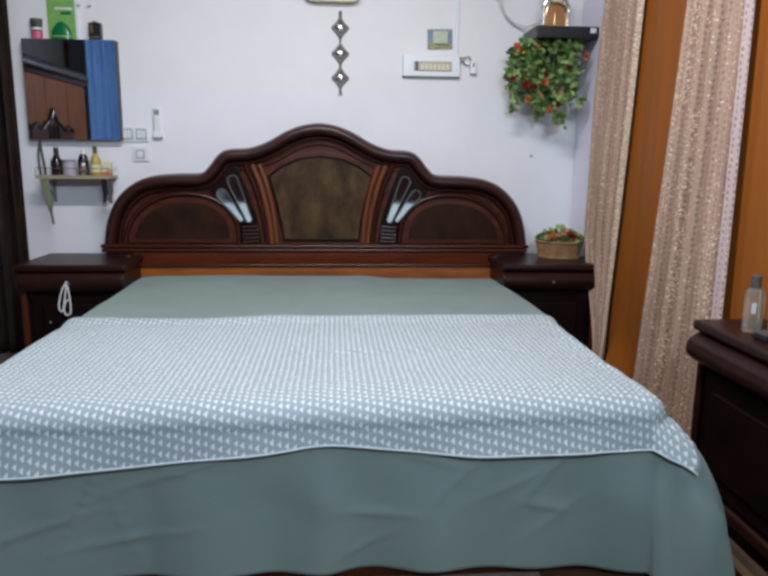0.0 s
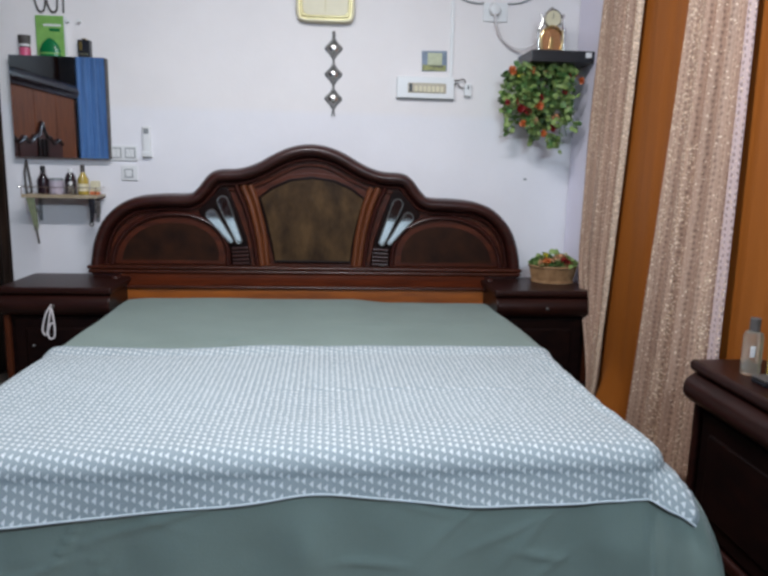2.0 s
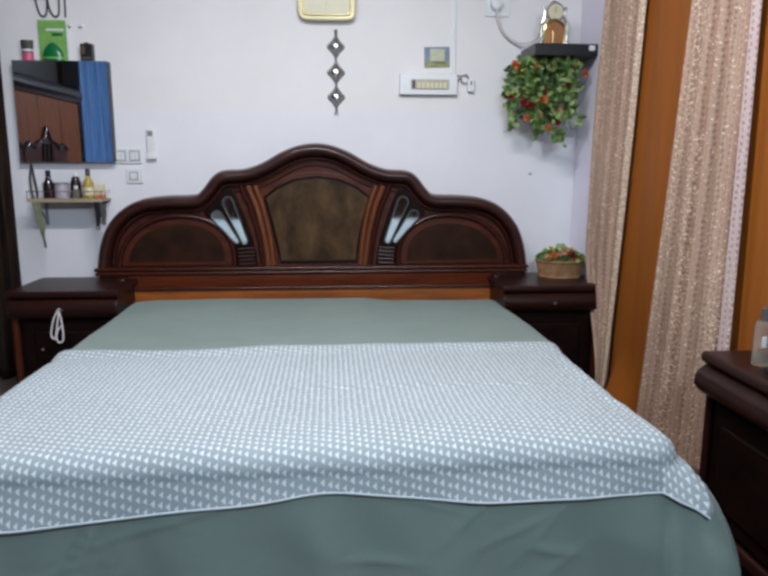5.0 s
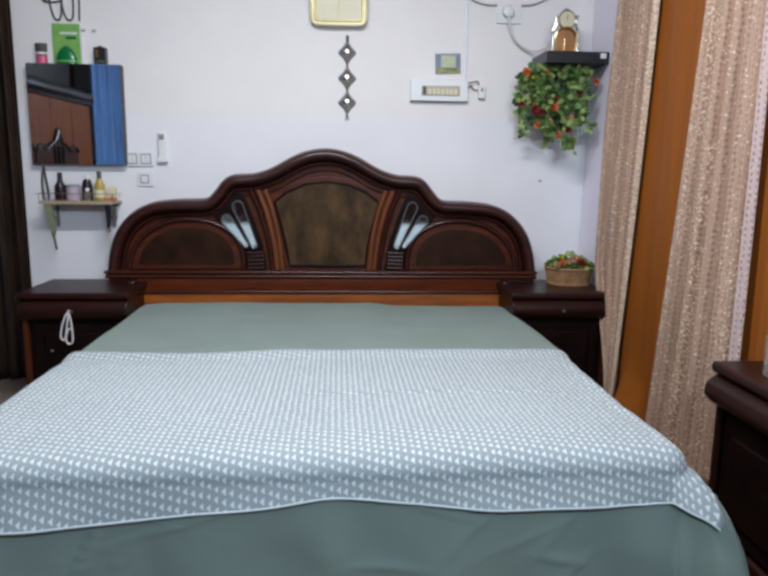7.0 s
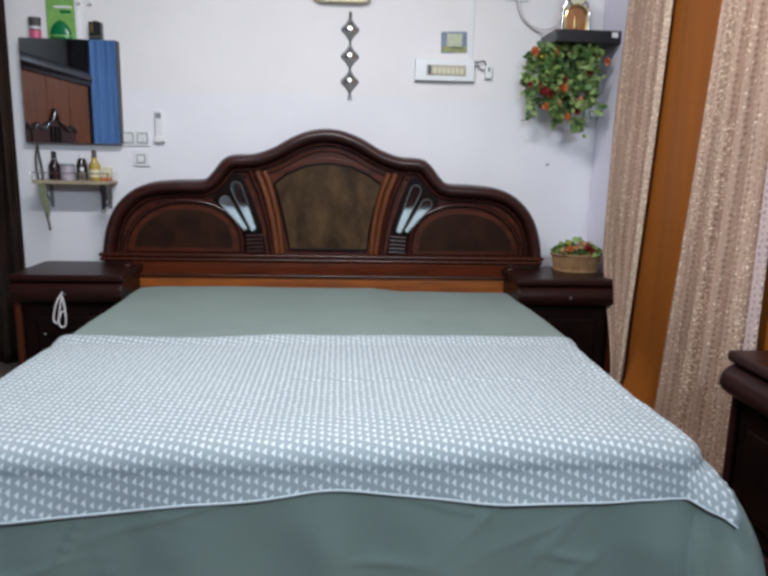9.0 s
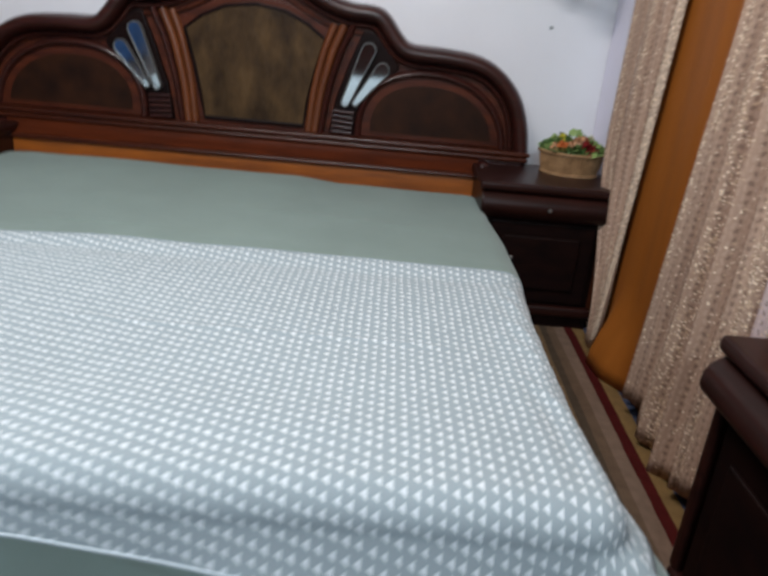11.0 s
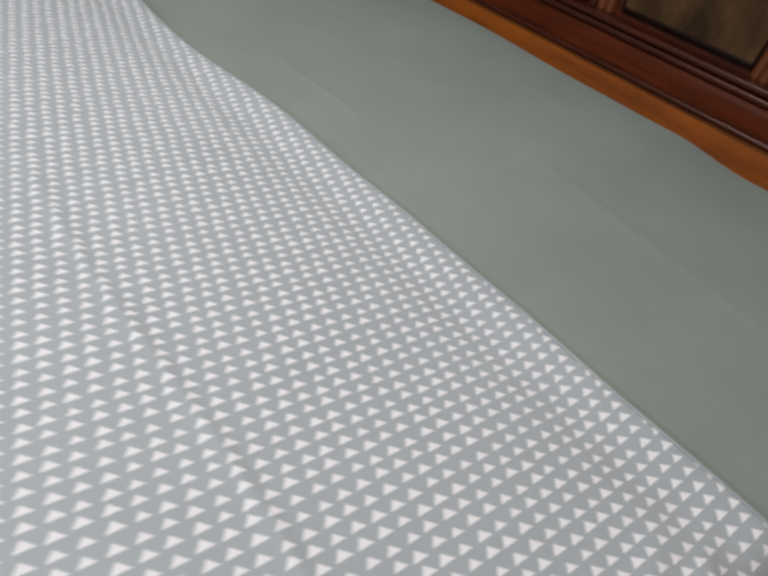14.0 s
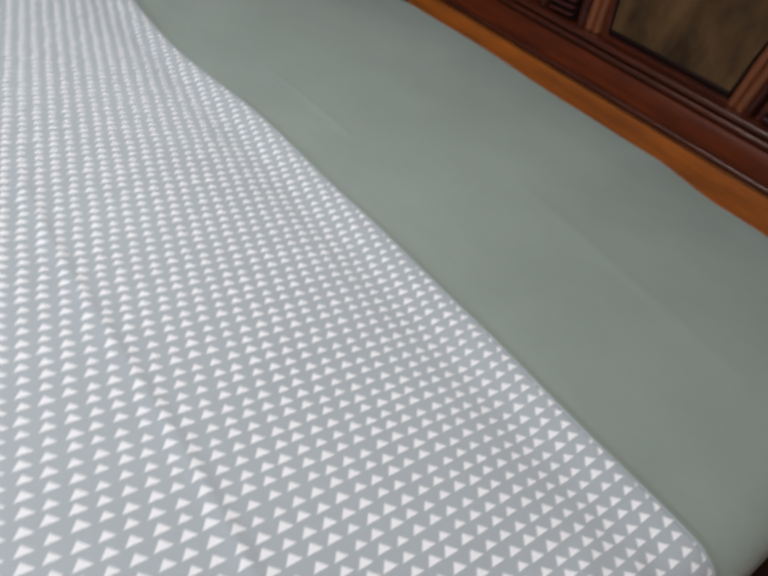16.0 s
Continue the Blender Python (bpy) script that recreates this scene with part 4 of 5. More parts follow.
def ornament():
    c = thing("wall_ornament", 0.107, 0, 1.37, "chain of three pewter diamonds with glass stones", "ornament")
    for z in (1.708, 1.581, 1.460):
        o = [(v.x, v.y) for v in spline([(0.107, z + 0.056, 0), (0.128, z + 0.030, 0), (0.153, z, 0), (0.128, z - 0.030, 0), (0.107, z - 0.056, 0), (0.086, z - 0.030, 0), (0.061, z, 0), (0.086, z + 0.030, 0)], 4, True)]
        i = [(0.107 + (x - 0.107) * 0.58, z + (q - z) * 0.58) for x, q in o]
        part("diamond", moulding(o, [(0, -0.003), (0.003, -0.012), (0.010, -0.014), (0.017, -0.011), (0.019, -0.003)], closed=True), PEWTER, c)
        part("backing", prism(i, -0.006, -0.002), BLACK, c)
        part("stone", turn(lathe([(0.026, 0), (0.023, 0.005), (0.013, 0.009), (0.003, 0.010)], 0, 0, 0, 8), Matrix.Translation((0.107, -0.006, z)) @ Matrix.Rotation(radians(90), 4, "X")), SILVER, c, "pale faceted stone")
    part("hanger", tube([(0.107, -0.007, 1.762), (0.108, -0.008, 1.775), (0.107, -0.007, 1.790)], 0.008, 8), PEWTER, c)
    part("link", tube([(0.107, -0.007, 1.655), (0.107, -0.008, 1.634)], 0.006, 8), PEWTER, c)
    part("link", tube([(0.107, -0.007, 1.527), (0.107, -0.008, 1.512)], 0.006, 8), PEWTER, c)
    for s in (-1, 1):
        part("tail", tube([(0.107 + s * 0.002, -0.006, 1.408), (0.107 + s * 0.004, -0.008, 1.39), (0.107 + s * 0.008, -0.006, 1.370)], 0.003, 6), PEWTER, c)
    return c


ornament()


def fuse_board():
    c = thing("fuse_board", 0.583, 0, 1.472, "white wall fuse board with a beige row of breakers", "fuse board")
    part("box", box(0.433, 0.733, -0.030, -0.001, 1.474, 1.582, 0.005), WHITE, c)
    part("shadow_edge", box(0.431, 0.735, -0.012, -0.001, 1.470, 1.475, 0.001), WHITEG, c)
    part("window", box(0.490, 0.690, -0.034, -0.029, 1.500, 1.550, 0.003), BEIGE, c, "beige breaker window")
    part("main_switch", box(0.497, 0.512, -0.041, -0.033, 1.506, 1.546, 0.002), BLACK, c)
    for k in range(7):
        x = 0.524 + 0.0225 * k
        part("breaker", box(x, x + 0.017, -0.038, -0.033, 1.505, 1.535, 0.002), CREAM, c)
    return c


fuse_board()
pic = thing("wall_sticker", 0.628, 0, 1.612, "small square sticker picture in green and yellow", "sticker")
part("card", turn(box(-0.066, 0.066, -0.003, -0.001, -0.051, 0.051, 0.0008), Matrix.Translation((0.628, 0, 1.664)) @ Matrix.Rotation(radians(-2), 4, "Y")), material("sticker_blue", (0.16, 0.20, 0.27), 0.4, vary=0.3, scale=25), pic)
part("pale_shape", box(0.592, 0.668, -0.0042, -0.0028, 1.645, 1.705, 0.0004), material("sticker_pale", (0.45, 0.47, 0.30), 0.4, vary=0.15, scale=40), pic)
part("ground_shape", box(0.566, 0.690, -0.0050, -0.0028, 1.616, 1.644, 0.0004), material("sticker_olive", (0.24, 0.24, 0.06), 0.4, vary=0.5, scale=60), pic)
part("dark_shape", box(0.603, 0.672, -0.0056, -0.0040, 1.636, 1.641, 0.0003), BLACK, pic)

solo("cable_trunking", box(0.706, 0.724, -0.012, -0.001, 1.583, ZC - 0.002, 0.002), WHITE, "white plastic cable trunking running up the wall", "trunking")


def socket(name, x0, x1, z0, z1, label, rockers=0, holes=0, group="wall switches"):
    c = thing(name, (x0 + x1) / 2, 0, z0, label, "switch" if rockers else "socket", group)
    part("plate", box(x0, x1, -0.010, -0.001, z0, z1, 0.003), WHITE, c)
    for k in range(rockers):
        w = (x1 - x0) / rockers
        a, b = x0 + w * k + 0.009, x0 + w * (k + 1) - 0.009
        part("surround", box(a, b, -0.0125, -0.009, z0 + 0.012, z1 - 0.012, 0.001), WHITEG, c)
        part("rocker", box(a + 0.005, (a + b) / 2 - 0.001, -0.016, -0.012, z0 + 0.017, z1 - 0.017, 0.001), WHITE, c)
        part("rocker", box((a + b) / 2 + 0.001, b - 0.005, -0.016, -0.012, z0 + 0.017, z1 - 0.017, 0.001), WHITE, c)
    for k in range(holes):
        part("pin_hole", box((x0 + x1) / 2 - 0.016 + 0.02 * (k % 2), (x0 + x1) / 2 - 0.010 + 0.02 * (k % 2), -0.0115, -0.0095, (z0 + z1) / 2 - 0.014 + 0.022 * (k // 2), (z0 + z1) / 2 - 0.006 + 0.022 * (k // 2), 0.0005), WHITEG, c)
    return c


socket("wall_switch", -1.029, -0.890, 1.122, 1.198, "white double rocker switch plate beside the mirror", rockers=2)
s2 = socket("wall_socket", -0.973, -0.892, 1.022, 1.097, "white square socket plate under the switch", holes=3)
part("frame_line", box(-0.957, -0.914, -0.0125, -0.0095, 1.036, 1.080, 0.001), WHITEG, s2)
part("insert", box(-0.952, -0.919, -0.0145, -0.012, 1.041, 1.075, 0.001), WHITE, s2)
rem = thing("remote_holder", -0.838, 0, 1.145, "white remote control in a wall holder, grey display on top", "remote control")
part("body", box(-0.860, -0.818, -0.022, -0.001, 1.147, 1.297, 0.008, seg=3), WHITE, rem)
part("display", box(-0.852, -0.827, -0.0245, -0.021, 1.258, 1.284, 0.002), WHITEG, rem, "grey display window")
part("cradle", box(-0.864, -0.814, -0.027, -0.001, 1.143, 1.170, 0.004), WHITE, rem)
s3 = socket("wall_socket", 0.872, 1.000, 1.868, 1.962, "white socket plate with a plug and grey cable", holes=2)
plug = part("plug", turn(lathe([(0.030, 0), (0.032, 0.012), (0.027, 0.026), (0.012, 0.032)], 0, 0, 0, 18), Matrix.Translation((0.928, -0.011, 1.925)) @ Matrix.Rotation(radians(90), 4, "X")), WHITE, s3, "round white plug")
solo("power_cable", tube(spline([(0.928, -0.034, 1.905), (0.934, -0.036, 1.860), (0.965, -0.030, 1.790), (1.020, -0.035, 1.745), (1.075, -0.060, 1.732), (1.125, -0.070, 1.750), (1.140, -0.070, 1.775)], 8), 0.006, 8), STRING, "grey-white cable looping from the socket to the gold clock", "cable")
solo("thin_cable", tube(spline([(0.716, -0.008, 1.990), (0.780, -0.006, 1.965), (0.840, -0.006, 1.955), (0.874, -0.006, 1.958)], 8), 0.004, 6), WHITEG, "thin grey cable sagging along the wall", "cable", group="thin wall cables")
solo("thin_cable", tube(spline([(0.998, -0.006, 1.958), (1.060, -0.006, 1.964), (1.130, -0.006, 1.992), (1.200, -0.006, 2.030)], 8), 0.004, 6), WHITEG, "thin grey cable sagging along the wall", "cable", group="thin wall cables")
bell = thing("small_socket", 0.805, 0, 1.49, "small white wall connector with a dark looped wire", "socket")
part("housing", box(0.788, 0.824, -0.026, -0.001, 1.492, 1.556, 0.004), WHITE, bell)
part("slot", box(0.803, 0.810, -0.028, -0.025, 1.525, 1.545, 0.001), BLACK, bell)
part("wire", tube(spline([(0.728, -0.012, 1.575), (0.752, -0.016, 1.570), (0.782, -0.016, 1.577), (0.794, -0.018, 1.552)], 6), 0.003, 6), DKSTRAP, bell)
part("wire", tube(spline([(0.733, -0.012, 1.545), (0.752, -0.016, 1.555), (0.762, -0.016, 1.538), (0.788, -0.018, 1.532)], 6), 0.003, 6), DKSTRAP, bell)
solo("wall_mark", turn(lathe([(0.009, 0), (0.008, 0.0012)], 0, 0, 0, 12, sy=0.7), Matrix.Translation((1.144, -0.0002, 1.070)) @ Matrix.Rotation(radians(90), 4, "X")), WHITEG, "small grey chip mark in the wall paint", "mark")


# ---- shelf with the gold clock and the hanging flowers ----
sh = thing("wall_shelf", 1.23, 0, 1.648, "black floating wall shelf carrying a gold clock", "shelf")
part("board", box(1.068, XR - 0.002, -0.255, -0.001, 1.644, 1.700, 0.004), BLACK, sh)
part("price_tag", box(1.338, 1.368, -0.2575, -0.254, 1.668, 1.692, 0.001), WHITE, sh, "small white sticker")
part("bracket", box(1.20, 1.30, -0.12, -0.001, 1.600, 1.644, 0.004), BLACK, sh)


def table_clock(x, y, z):
    c = thing("table_clock", x, y, z, "gold ornamental table clock with a round dial and pillars", "clock")
    part("base", box(x - 0.078, x + 0.078, y - 0.035, y + 0.035, z, z + 0.014, 0.004), SILVER, c)
    part("mirror_back", prism([(v.x, v.y) for v in spline([(x - 0.045, z + 0.013, 0), (x - 0.047, z + 0.06, 0), (x - 0.040, z + 0.105, 0), (x, z + 0.118, 0), (x + 0.040, z + 0.105, 0), (x + 0.047, z + 0.06, 0), (x + 0.045, z + 0.013, 0)], 4)], y - 0.012, y + 0.004), ROSEGOLD, c, "rose-gold mirrored middle")
    part("pendulum", box(x - 0.008, x + 0.008, y - 0.018, y - 0.011, z + 0.018, z + 0.075, 0.002), GOLD, c)
    for s in (-1, 1):
        part("pillar", lathe([(0.011, 0), (0.011, 0.010), (0.006, 0.016), (0.008, 0.045), (0.006, 0.085), (0.010, 0.092), (0.010, 0.100), (0.005, 0.106), (0.003, 0.112)], x + s * 0.064, y - 0.005, z + 0.013, 14), SILVER, c, "turned metal pillar")
        part("side_scroll", tube(spline([(x + s * 0.066, y - 0.005, z + 0.108), (x + s * 0.052, y - 0.008, z + 0.135), (x + s * 0.050, y - 0.008, z + 0.165), (x + s * 0.058, y - 0.005, z + 0.185)], 5), 0.008, 8), SILVER, c)
        part("arm", tube(spline([(x + s * 0.049, y - 0.016, z + 0.016), (x + s * 0.054, y - 0.018, z + 0.070), (x + s * 0.040, y - 0.018, z + 0.110), (x, y - 0.020, z + 0.128)], 5), 0.007, 8), GOLD, c)
    part("dial_case", turn(lathe([(0.030, 0), (0.046, 0.004), (0.048, 0.018), (0.044, 0.024), (0.039, 0.020)], 0, 0, 0, 28), Matrix.Translation((x, y + 0.002, z + 0.163)) @ Matrix.Rotation(radians(90), 4, "X")), SILVER, c)
    part("dial", turn(lathe([(0.038, 0), (0.038, 0.002)], 0, 0, 0, 28), Matrix.Translation((x, y - 0.0185, z + 0.163)) @ Matrix.Rotation(radians(90), 4, "X")), CREAM, c, "cream round dial")
    part("clock_hand", box(x - 0.0015, x + 0.0015, y - 0.0225, y - 0.0205, z + 0.160, z + 0.188, 0.0005), DKSTRAP, c)
    part("finial", tube([(x - 0.02, y, z + 0.207), (x, y, z + 0.216), (x + 0.02, y, z + 0.207)], 0.005, 8), SILVER, c)
    return c


table_clock(1.192, -0.145, 1.700)


def leaf(bm, p, d, size, rng):
    """A small bent leaf at p pointing along d."""
    d = d.normalized()
    s = d.orthogonal().normalized()
    s.rotate(Matrix.Rotation(rng.uniform(0, 6.28), 3, d))
    n = d.cross(s)
    w = size * 0.42
    a, b, c = bm.verts.new(p), bm.verts.new(p + d * size * 0.5 + n * size * 0.10), bm.verts.new(p + d * size - n * size * 0.08)
    l1, l2 = bm.verts.new(p + d * size * 0.28 + s * w), bm.verts.new(p + d * size * 0.68 + s * w * 0.85)
    r1, r2 = bm.verts.new(p + d * size * 0.28 - s * w), bm.verts.new(p + d * size * 0.68 - s * w * 0.85)
    for f in ((a, l1, b), (l1, l2, b), (l2, c, b), (a, b, r1), (r1, b, r2), (r2, b, c)):
        bm.faces.new(f)


def blossom(p, size, rng, petals=9):
    """A ruffled artificial bloom: rings of cupped petals."""
    bm = bmesh.new()
    axis = Vector((rng.uniform(-0.5, 0.5), -1, rng.uniform(-0.3, 0.6))).normalized()
    for ring, (k, r) in enumerate(((petals, 1.0), (petals - 3, 0.65), (4, 0.35))):
        side = axis.orthogonal().normalized()
        for j in range(k):
            q = side.copy()
            q.rotate(Matrix.Rotation(2 * math.pi * j / k + ring, 3, axis))
            leaf(bm, Vector(p), q * r + axis * (0.25 + 0.45 * ring), size * (0.62 + 0.2 * r), rng)
    return bm


def hanging_plant():
    rng = random.Random(5)
    c = thing("hanging_plant", 1.17, -0.14, 1.20, "artificial trailing plant with red and orange blooms under the shelf", "plant")
    dark, light = bmesh.new(), bmesh.new()
    strands = []
    for k in range(22):
        x = 1.015 + 0.275 * rng.random()
        y = -0.06 - 0.17 * rng.random()
        ln = 0.20 + 0.14 * rng.random() + 0.06 * (x > 1.1)
        pts = [Vector((x * 0.75 + 0.30, y * 0.8 - 0.02, 1.650))]
        for j in range(1, 8):
            t = j / 7
            pts.append(Vector((x + 0.03 * math.sin(3 * t + k) - 0.025 * math.sin(3.1 * t), y + 0.02 * math.sin(4 * t + 2 * k), 1.650 - ln * t)))
        strands.append(pts)
    for pts in strands:
        part("stem", tube(pts, 0.002, 5), LEAF, c)
        for j in rng.sample(range(8), 5):  # leaves sit in bunches along the stem
            tone = rng.random()
            for _ in range(12):
                q = pts[j] + Vector((rng.gauss(0, 0.015), rng.gauss(0, 0.015), rng.gauss(0, 0.015)))
                q.x, q.y = min(1.330, max(0.972, q.x)), min(-0.012, q.y)
                if q.z < 1.648:
                    leaf(dark if rng.random() < 0.08 + 0.5 * tone else light, q, Vector((rng.uniform(-1, 1), rng.uniform(-1, 0.3), rng.uniform(-0.9, 0.5))), rng.uniform(0.024, 0.042), rng)
    part("leaves", dark, LEAF, c, "deep green small leaves")["kind"] = "stuff"
    part("young_leaves", light, LEAF2, c, "yellow-green small leaves")["kind"] = "stuff"
    for x, z, m, s in ((1.325, 1.560, ORANGE, 0.026), (1.160, 1.590, PEACH, 0.026), (1.210, 1.380, PEACH, 0.028), (1.150, 1.300, ORANGE, 0.026), (0.975, 1.598, ORANGE, 0.034), (1.022, 1.572, YELLOW, 0.026), (0.962, 1.446, RED, 0.024), (1.118, 1.432, ORANGE, 0.034), (1.062, 1.408, RED, 0.036), (1.028, 1.418, RED, 0.030), (1.100, 1.360, PEACH, 0.032), (1.040, 1.345, ORANGE, 0.026), (1.195, 1.325, RED, 0.030), (1.255, 1.425, RED, 0.032), (1.292, 1.592, RED, 0.030), (1.248, 1.505, RED, 0.024), (1.075, 1.606, ORANGE, 0.030), (1.012, 1.452, RED, 0.028), (1.125, 1.470, RED, 0.026)):
        part("bloom", blossom((x + 0.012, -0.225 + 0.03 * rng.random(), z + 0.004), s, rng), m, c, "red bloom" if m is RED else "orange bloom" if m is ORANGE else "pale bloom")
    return c


hanging_plant()


# ---- mirror cabinet with toiletries ----
mc = thing("mirror_cabinet", -1.24, 0, 1.128, "frameless wall mirror with bottles standing on its top", "mirror")
part("back_box", box(-1.473, -1.024, -0.040, -0.001, 1.130, 1.615, 0.002), WHITEG, mc)
part("mirror_glass", box(-1.475, -1.022, -0.045, -0.0405, 1.128, 1.617, 0), MIRROR, mc, "silvered mirror glass", smooth=False)
part("dark_edge_strip", box(-1.0218, -1.0165, -0.044, -0.004, 1.129, 1.616, 0.001), DKSTRAP, mc, "thin dark strip along the right edge of the glass")
part("top_edge", box(-1.474, -1.023, -0.0436, -0.004, 1.6172, 1.6182, 0.0003), WHITEG, mc)
tb = thing("cream_tube", -1.402, -0.024, 1.617, "standing cream tube with a pink foot and dark top", "tube")
part("foot", lathe([(0.026, 0), (0.027, 0.004), (0.027, 0.036), (0.025, 0.038)], -1.402, -0.024, 1.617, 20, sy=0.8), PINK, tb, "pink screw cap")
part("body", lathe([(0.025, 0.0375), (0.027, 0.052), (0.029, 0.090), (0.030, 0.096)], -1.402, -0.024, 1.617, 20, sy=0.7), DKSTRAP, tb)
part("band", lathe([(0.0275, 0.044), (0.0280, 0.054)], -1.402, -0.024, 1.617, 20, sy=0.8), WHITE, tb)
gc = thing("green_packet", -1.285, -0.015, 1.617, "green and white cardboard packet standing on the mirror", "packet")
part("pack", box(-1.350, -1.217, -0.0135, -0.002, 1.6175, 1.812, 0.002), GREEN, gc)
part("white_side", box(-1.2165, -1.205, -0.0135, -0.002, 1.6175, 1.812, 0.002), WHITE, gc)
part("printed_bar", box(-1.312, -1.228, -0.0150, -0.0130, 1.762, 1.772, 0.0004), WHITE, gc)
part("printed_bar", box(-1.285, -1.235, -0.0150, -0.0130, 1.738, 1.752, 0.0004), DKGREEN, gc)
gd = thing("green_dome", -1.278, -0.036, 1.617, "shiny green plastic domed soap case", "soap case")
part("dome", lathe([(0.050, 0), (0.051, 0.012), (0.048, 0.035), (0.038, 0.058), (0.022, 0.076), (0.006, 0.086), (0.001, 0.087)], -1.278, -0.036, 1.6165, 28, sy=0.42), DKGREEN, gd)
part("seam", lathe([(0.0512, 0.010), (0.0520, 0.013), (0.0512, 0.016)], -1.278, -0.036, 1.6165, 28, sy=0.42), GREEN, gd)
pb = thing("perfume_box", -1.117, -0.023, 1.617, "small black and gold perfume box", "box")
part("carton", box(-1.146, -1.088, -0.042, -0.006, 1.6175, 1.700, 0.002), BLACK, pb)
part("gold_print", box(-1.138, -1.096, -0.0435, -0.0415, 1.626, 1.638, 0.0004), GOLD, pb)
part("gold_cap", box(-1.128, -1.106, -0.034, -0.014, 1.700, 1.708, 0.002), GOLD, pb)
part("gold_sheen", box(-1.139, -1.124, -0.0435, -0.0415, 1.650, 1.690, 0.0004), material("gold_print_dull", (0.16, 0.11, 0.03), 0.4, metal=0.3), pb)
cal = thing("wall_script", -1.29, 0, 1.82, "black metal decorative script strokes on the wall", "wall decoration")
for pts in ([(-1.388, 1.918), (-1.372, 1.926), (-1.360, 1.938), (-1.372, 1.950), (-1.388, 1.945)], [(-1.358, 1.960), (-1.350, 1.890), (-1.335, 1.838), (-1.312, 1.832), (-1.300, 1.870), (-1.297, 1.960)], [(-1.297, 1.960), (-1.292, 1.880), (-1.275, 1.835), (-1.252, 1.834), (-1.243, 1.870), (-1.240, 1.970)], [(-1.216, 1.828), (-1.214, 1.880), (-1.211, 1.970)], [(-1.380, 1.915), (-1.340, 1.912), (-1.300, 1.918)]):
    part("stroke", tube([(v.x, -0.006, v.y) for v in spline([(x, z, 0) for x, z in pts], 6)], 0.0045, 8), DKSTRAP, cal)
for x in (-1.195, -1.142):
    solo("wall_hook", turn(lathe([(0.009, 0), (0.009, 0.004), (0.004, 0.008), (0.004, 0.022), (0.008, 0.026)], 0, 0, 0, 12), Matrix.Translation((x, -0.0005, 1.790)) @ Matrix.Rotation(radians(90), 4, "X")), WHITE, "small clear plastic stick-on wall hook", "hook", group="wall hooks")

# ---- little shelf under the mirror ----
sf = thing("toiletry_shelf", -1.235, 0, 0.80, "small pale wooden wall shelf on brackets, bottles on it", "shelf")
part("board", box(-1.418, -1.058, -0.145, -0.001, 0.934, 0.948, 0.003), PALEWOOD, sf)
part("lip", box(-1.418, -1.058, -0.150, -0.144, 0.932, 0.950, 0.002), PALEWOOD, sf)
part("guard_wire", tube(spline([(-1.416, -0.004, 0.985), (-1.416, -0.140, 0.985), (-1.400, -0.148, 0.985), (-1.076, -0.148, 0.985), (-1.060, -0.140, 0.985), (-1.060, -0.004, 0.985)], 5), 0.0022, 6), SILVER, sf, "thin metal guard wire")
for x in (-1.416, -1.300, -1.180, -1.062):
    part("wire_post", tube([(x, -0.146, 0.945), (x, -0.147, 0.986)], 0.0020, 6), SILVER, sf)
for x in (-1.385, -1.100):
    part("bracket", box(x - 0.009, x + 0.009, -0.008, -0.001, 0.810, 0.934, 0.002), WHITEG, sf)
    part("bracket_arm", tube([(x, -0.006, 0.83), (x, -0.125, 0.930)], 0.005, 8), WHITEG, sf)


def bottle(name, x, y, z, prof, mat, label, cap=None, lab=None, group="shelf toiletries", wide=1.0):
    c = thing(name, x, y, z, label, "bottle", group)
    part("body", lathe([(r * wide, q) for r, q in prof], x, y, z, 20), mat, c)
    h = prof[-1][1]
    if cap:
        part("cap", lathe([(cap[0], h - 0.001), (cap[0], h + cap[1] - 0.002), (cap[0] * 0.85, h + cap[1])], x, y, z, 16), cap[2], c)
    if lab:
        part("label", lathe([(lab[0] * wide, lab[1]), (lab[0] * wide, lab[2])], x, y, z, 20), lab[3], c)
    return c


SZ = 0.9485
bottle("dark_bottle", -1.336, -0.075, SZ, [(0.020, 0), (0.022, 0.004), (0.022, 0.070), (0.012, 0.092), (0.009, 0.105)], DKGLASS, "dark plum glass bottle with a black cap", (0.012, 0.034, BLACK), wide=1.3)
bottle("pale_jar", -1.272, -0.080, SZ, [(0.032, 0), (0.034, 0.004), (0.034, 0.062), (0.030, 0.068)], material("lilac_jar", (0.42, 0.36, 0.42), 0.35, vary=0.1), "pale lilac cream jar with a flat lid", (0.033, 0.012, WHITEG))
bottle("squat_bottle", -1.205, -0.072, SZ, [(0.020, 0), (0.023, 0.004), (0.023, 0.072), (0.016, 0.100), (0.010, 0.108)], DKGLASS, "dark squat bottle with a white cap", (0.011, 0.018, WHITE), wide=1.2)
bottle("small_bottle", -1.192, -0.112, SZ, [(0.014, 0), (0.015, 0.003), (0.015, 0.040), (0.008, 0.050)], CLEAR, "small clear bottle with a white cap", (0.009, 0.014, WHITE))
bottle("amber_bottle", -1.138, -0.090, SZ, [(0.020, 0), (0.022, 0.004), (0.022, 0.076), (0.012, 0.098), (0.008, 0.112)], AMBER, "amber oil bottle with a pale label and dark cap", (0.011, 0.036, DKSTRAP), (0.0226, 0.018, 0.055, CREAM), wide=1.2)
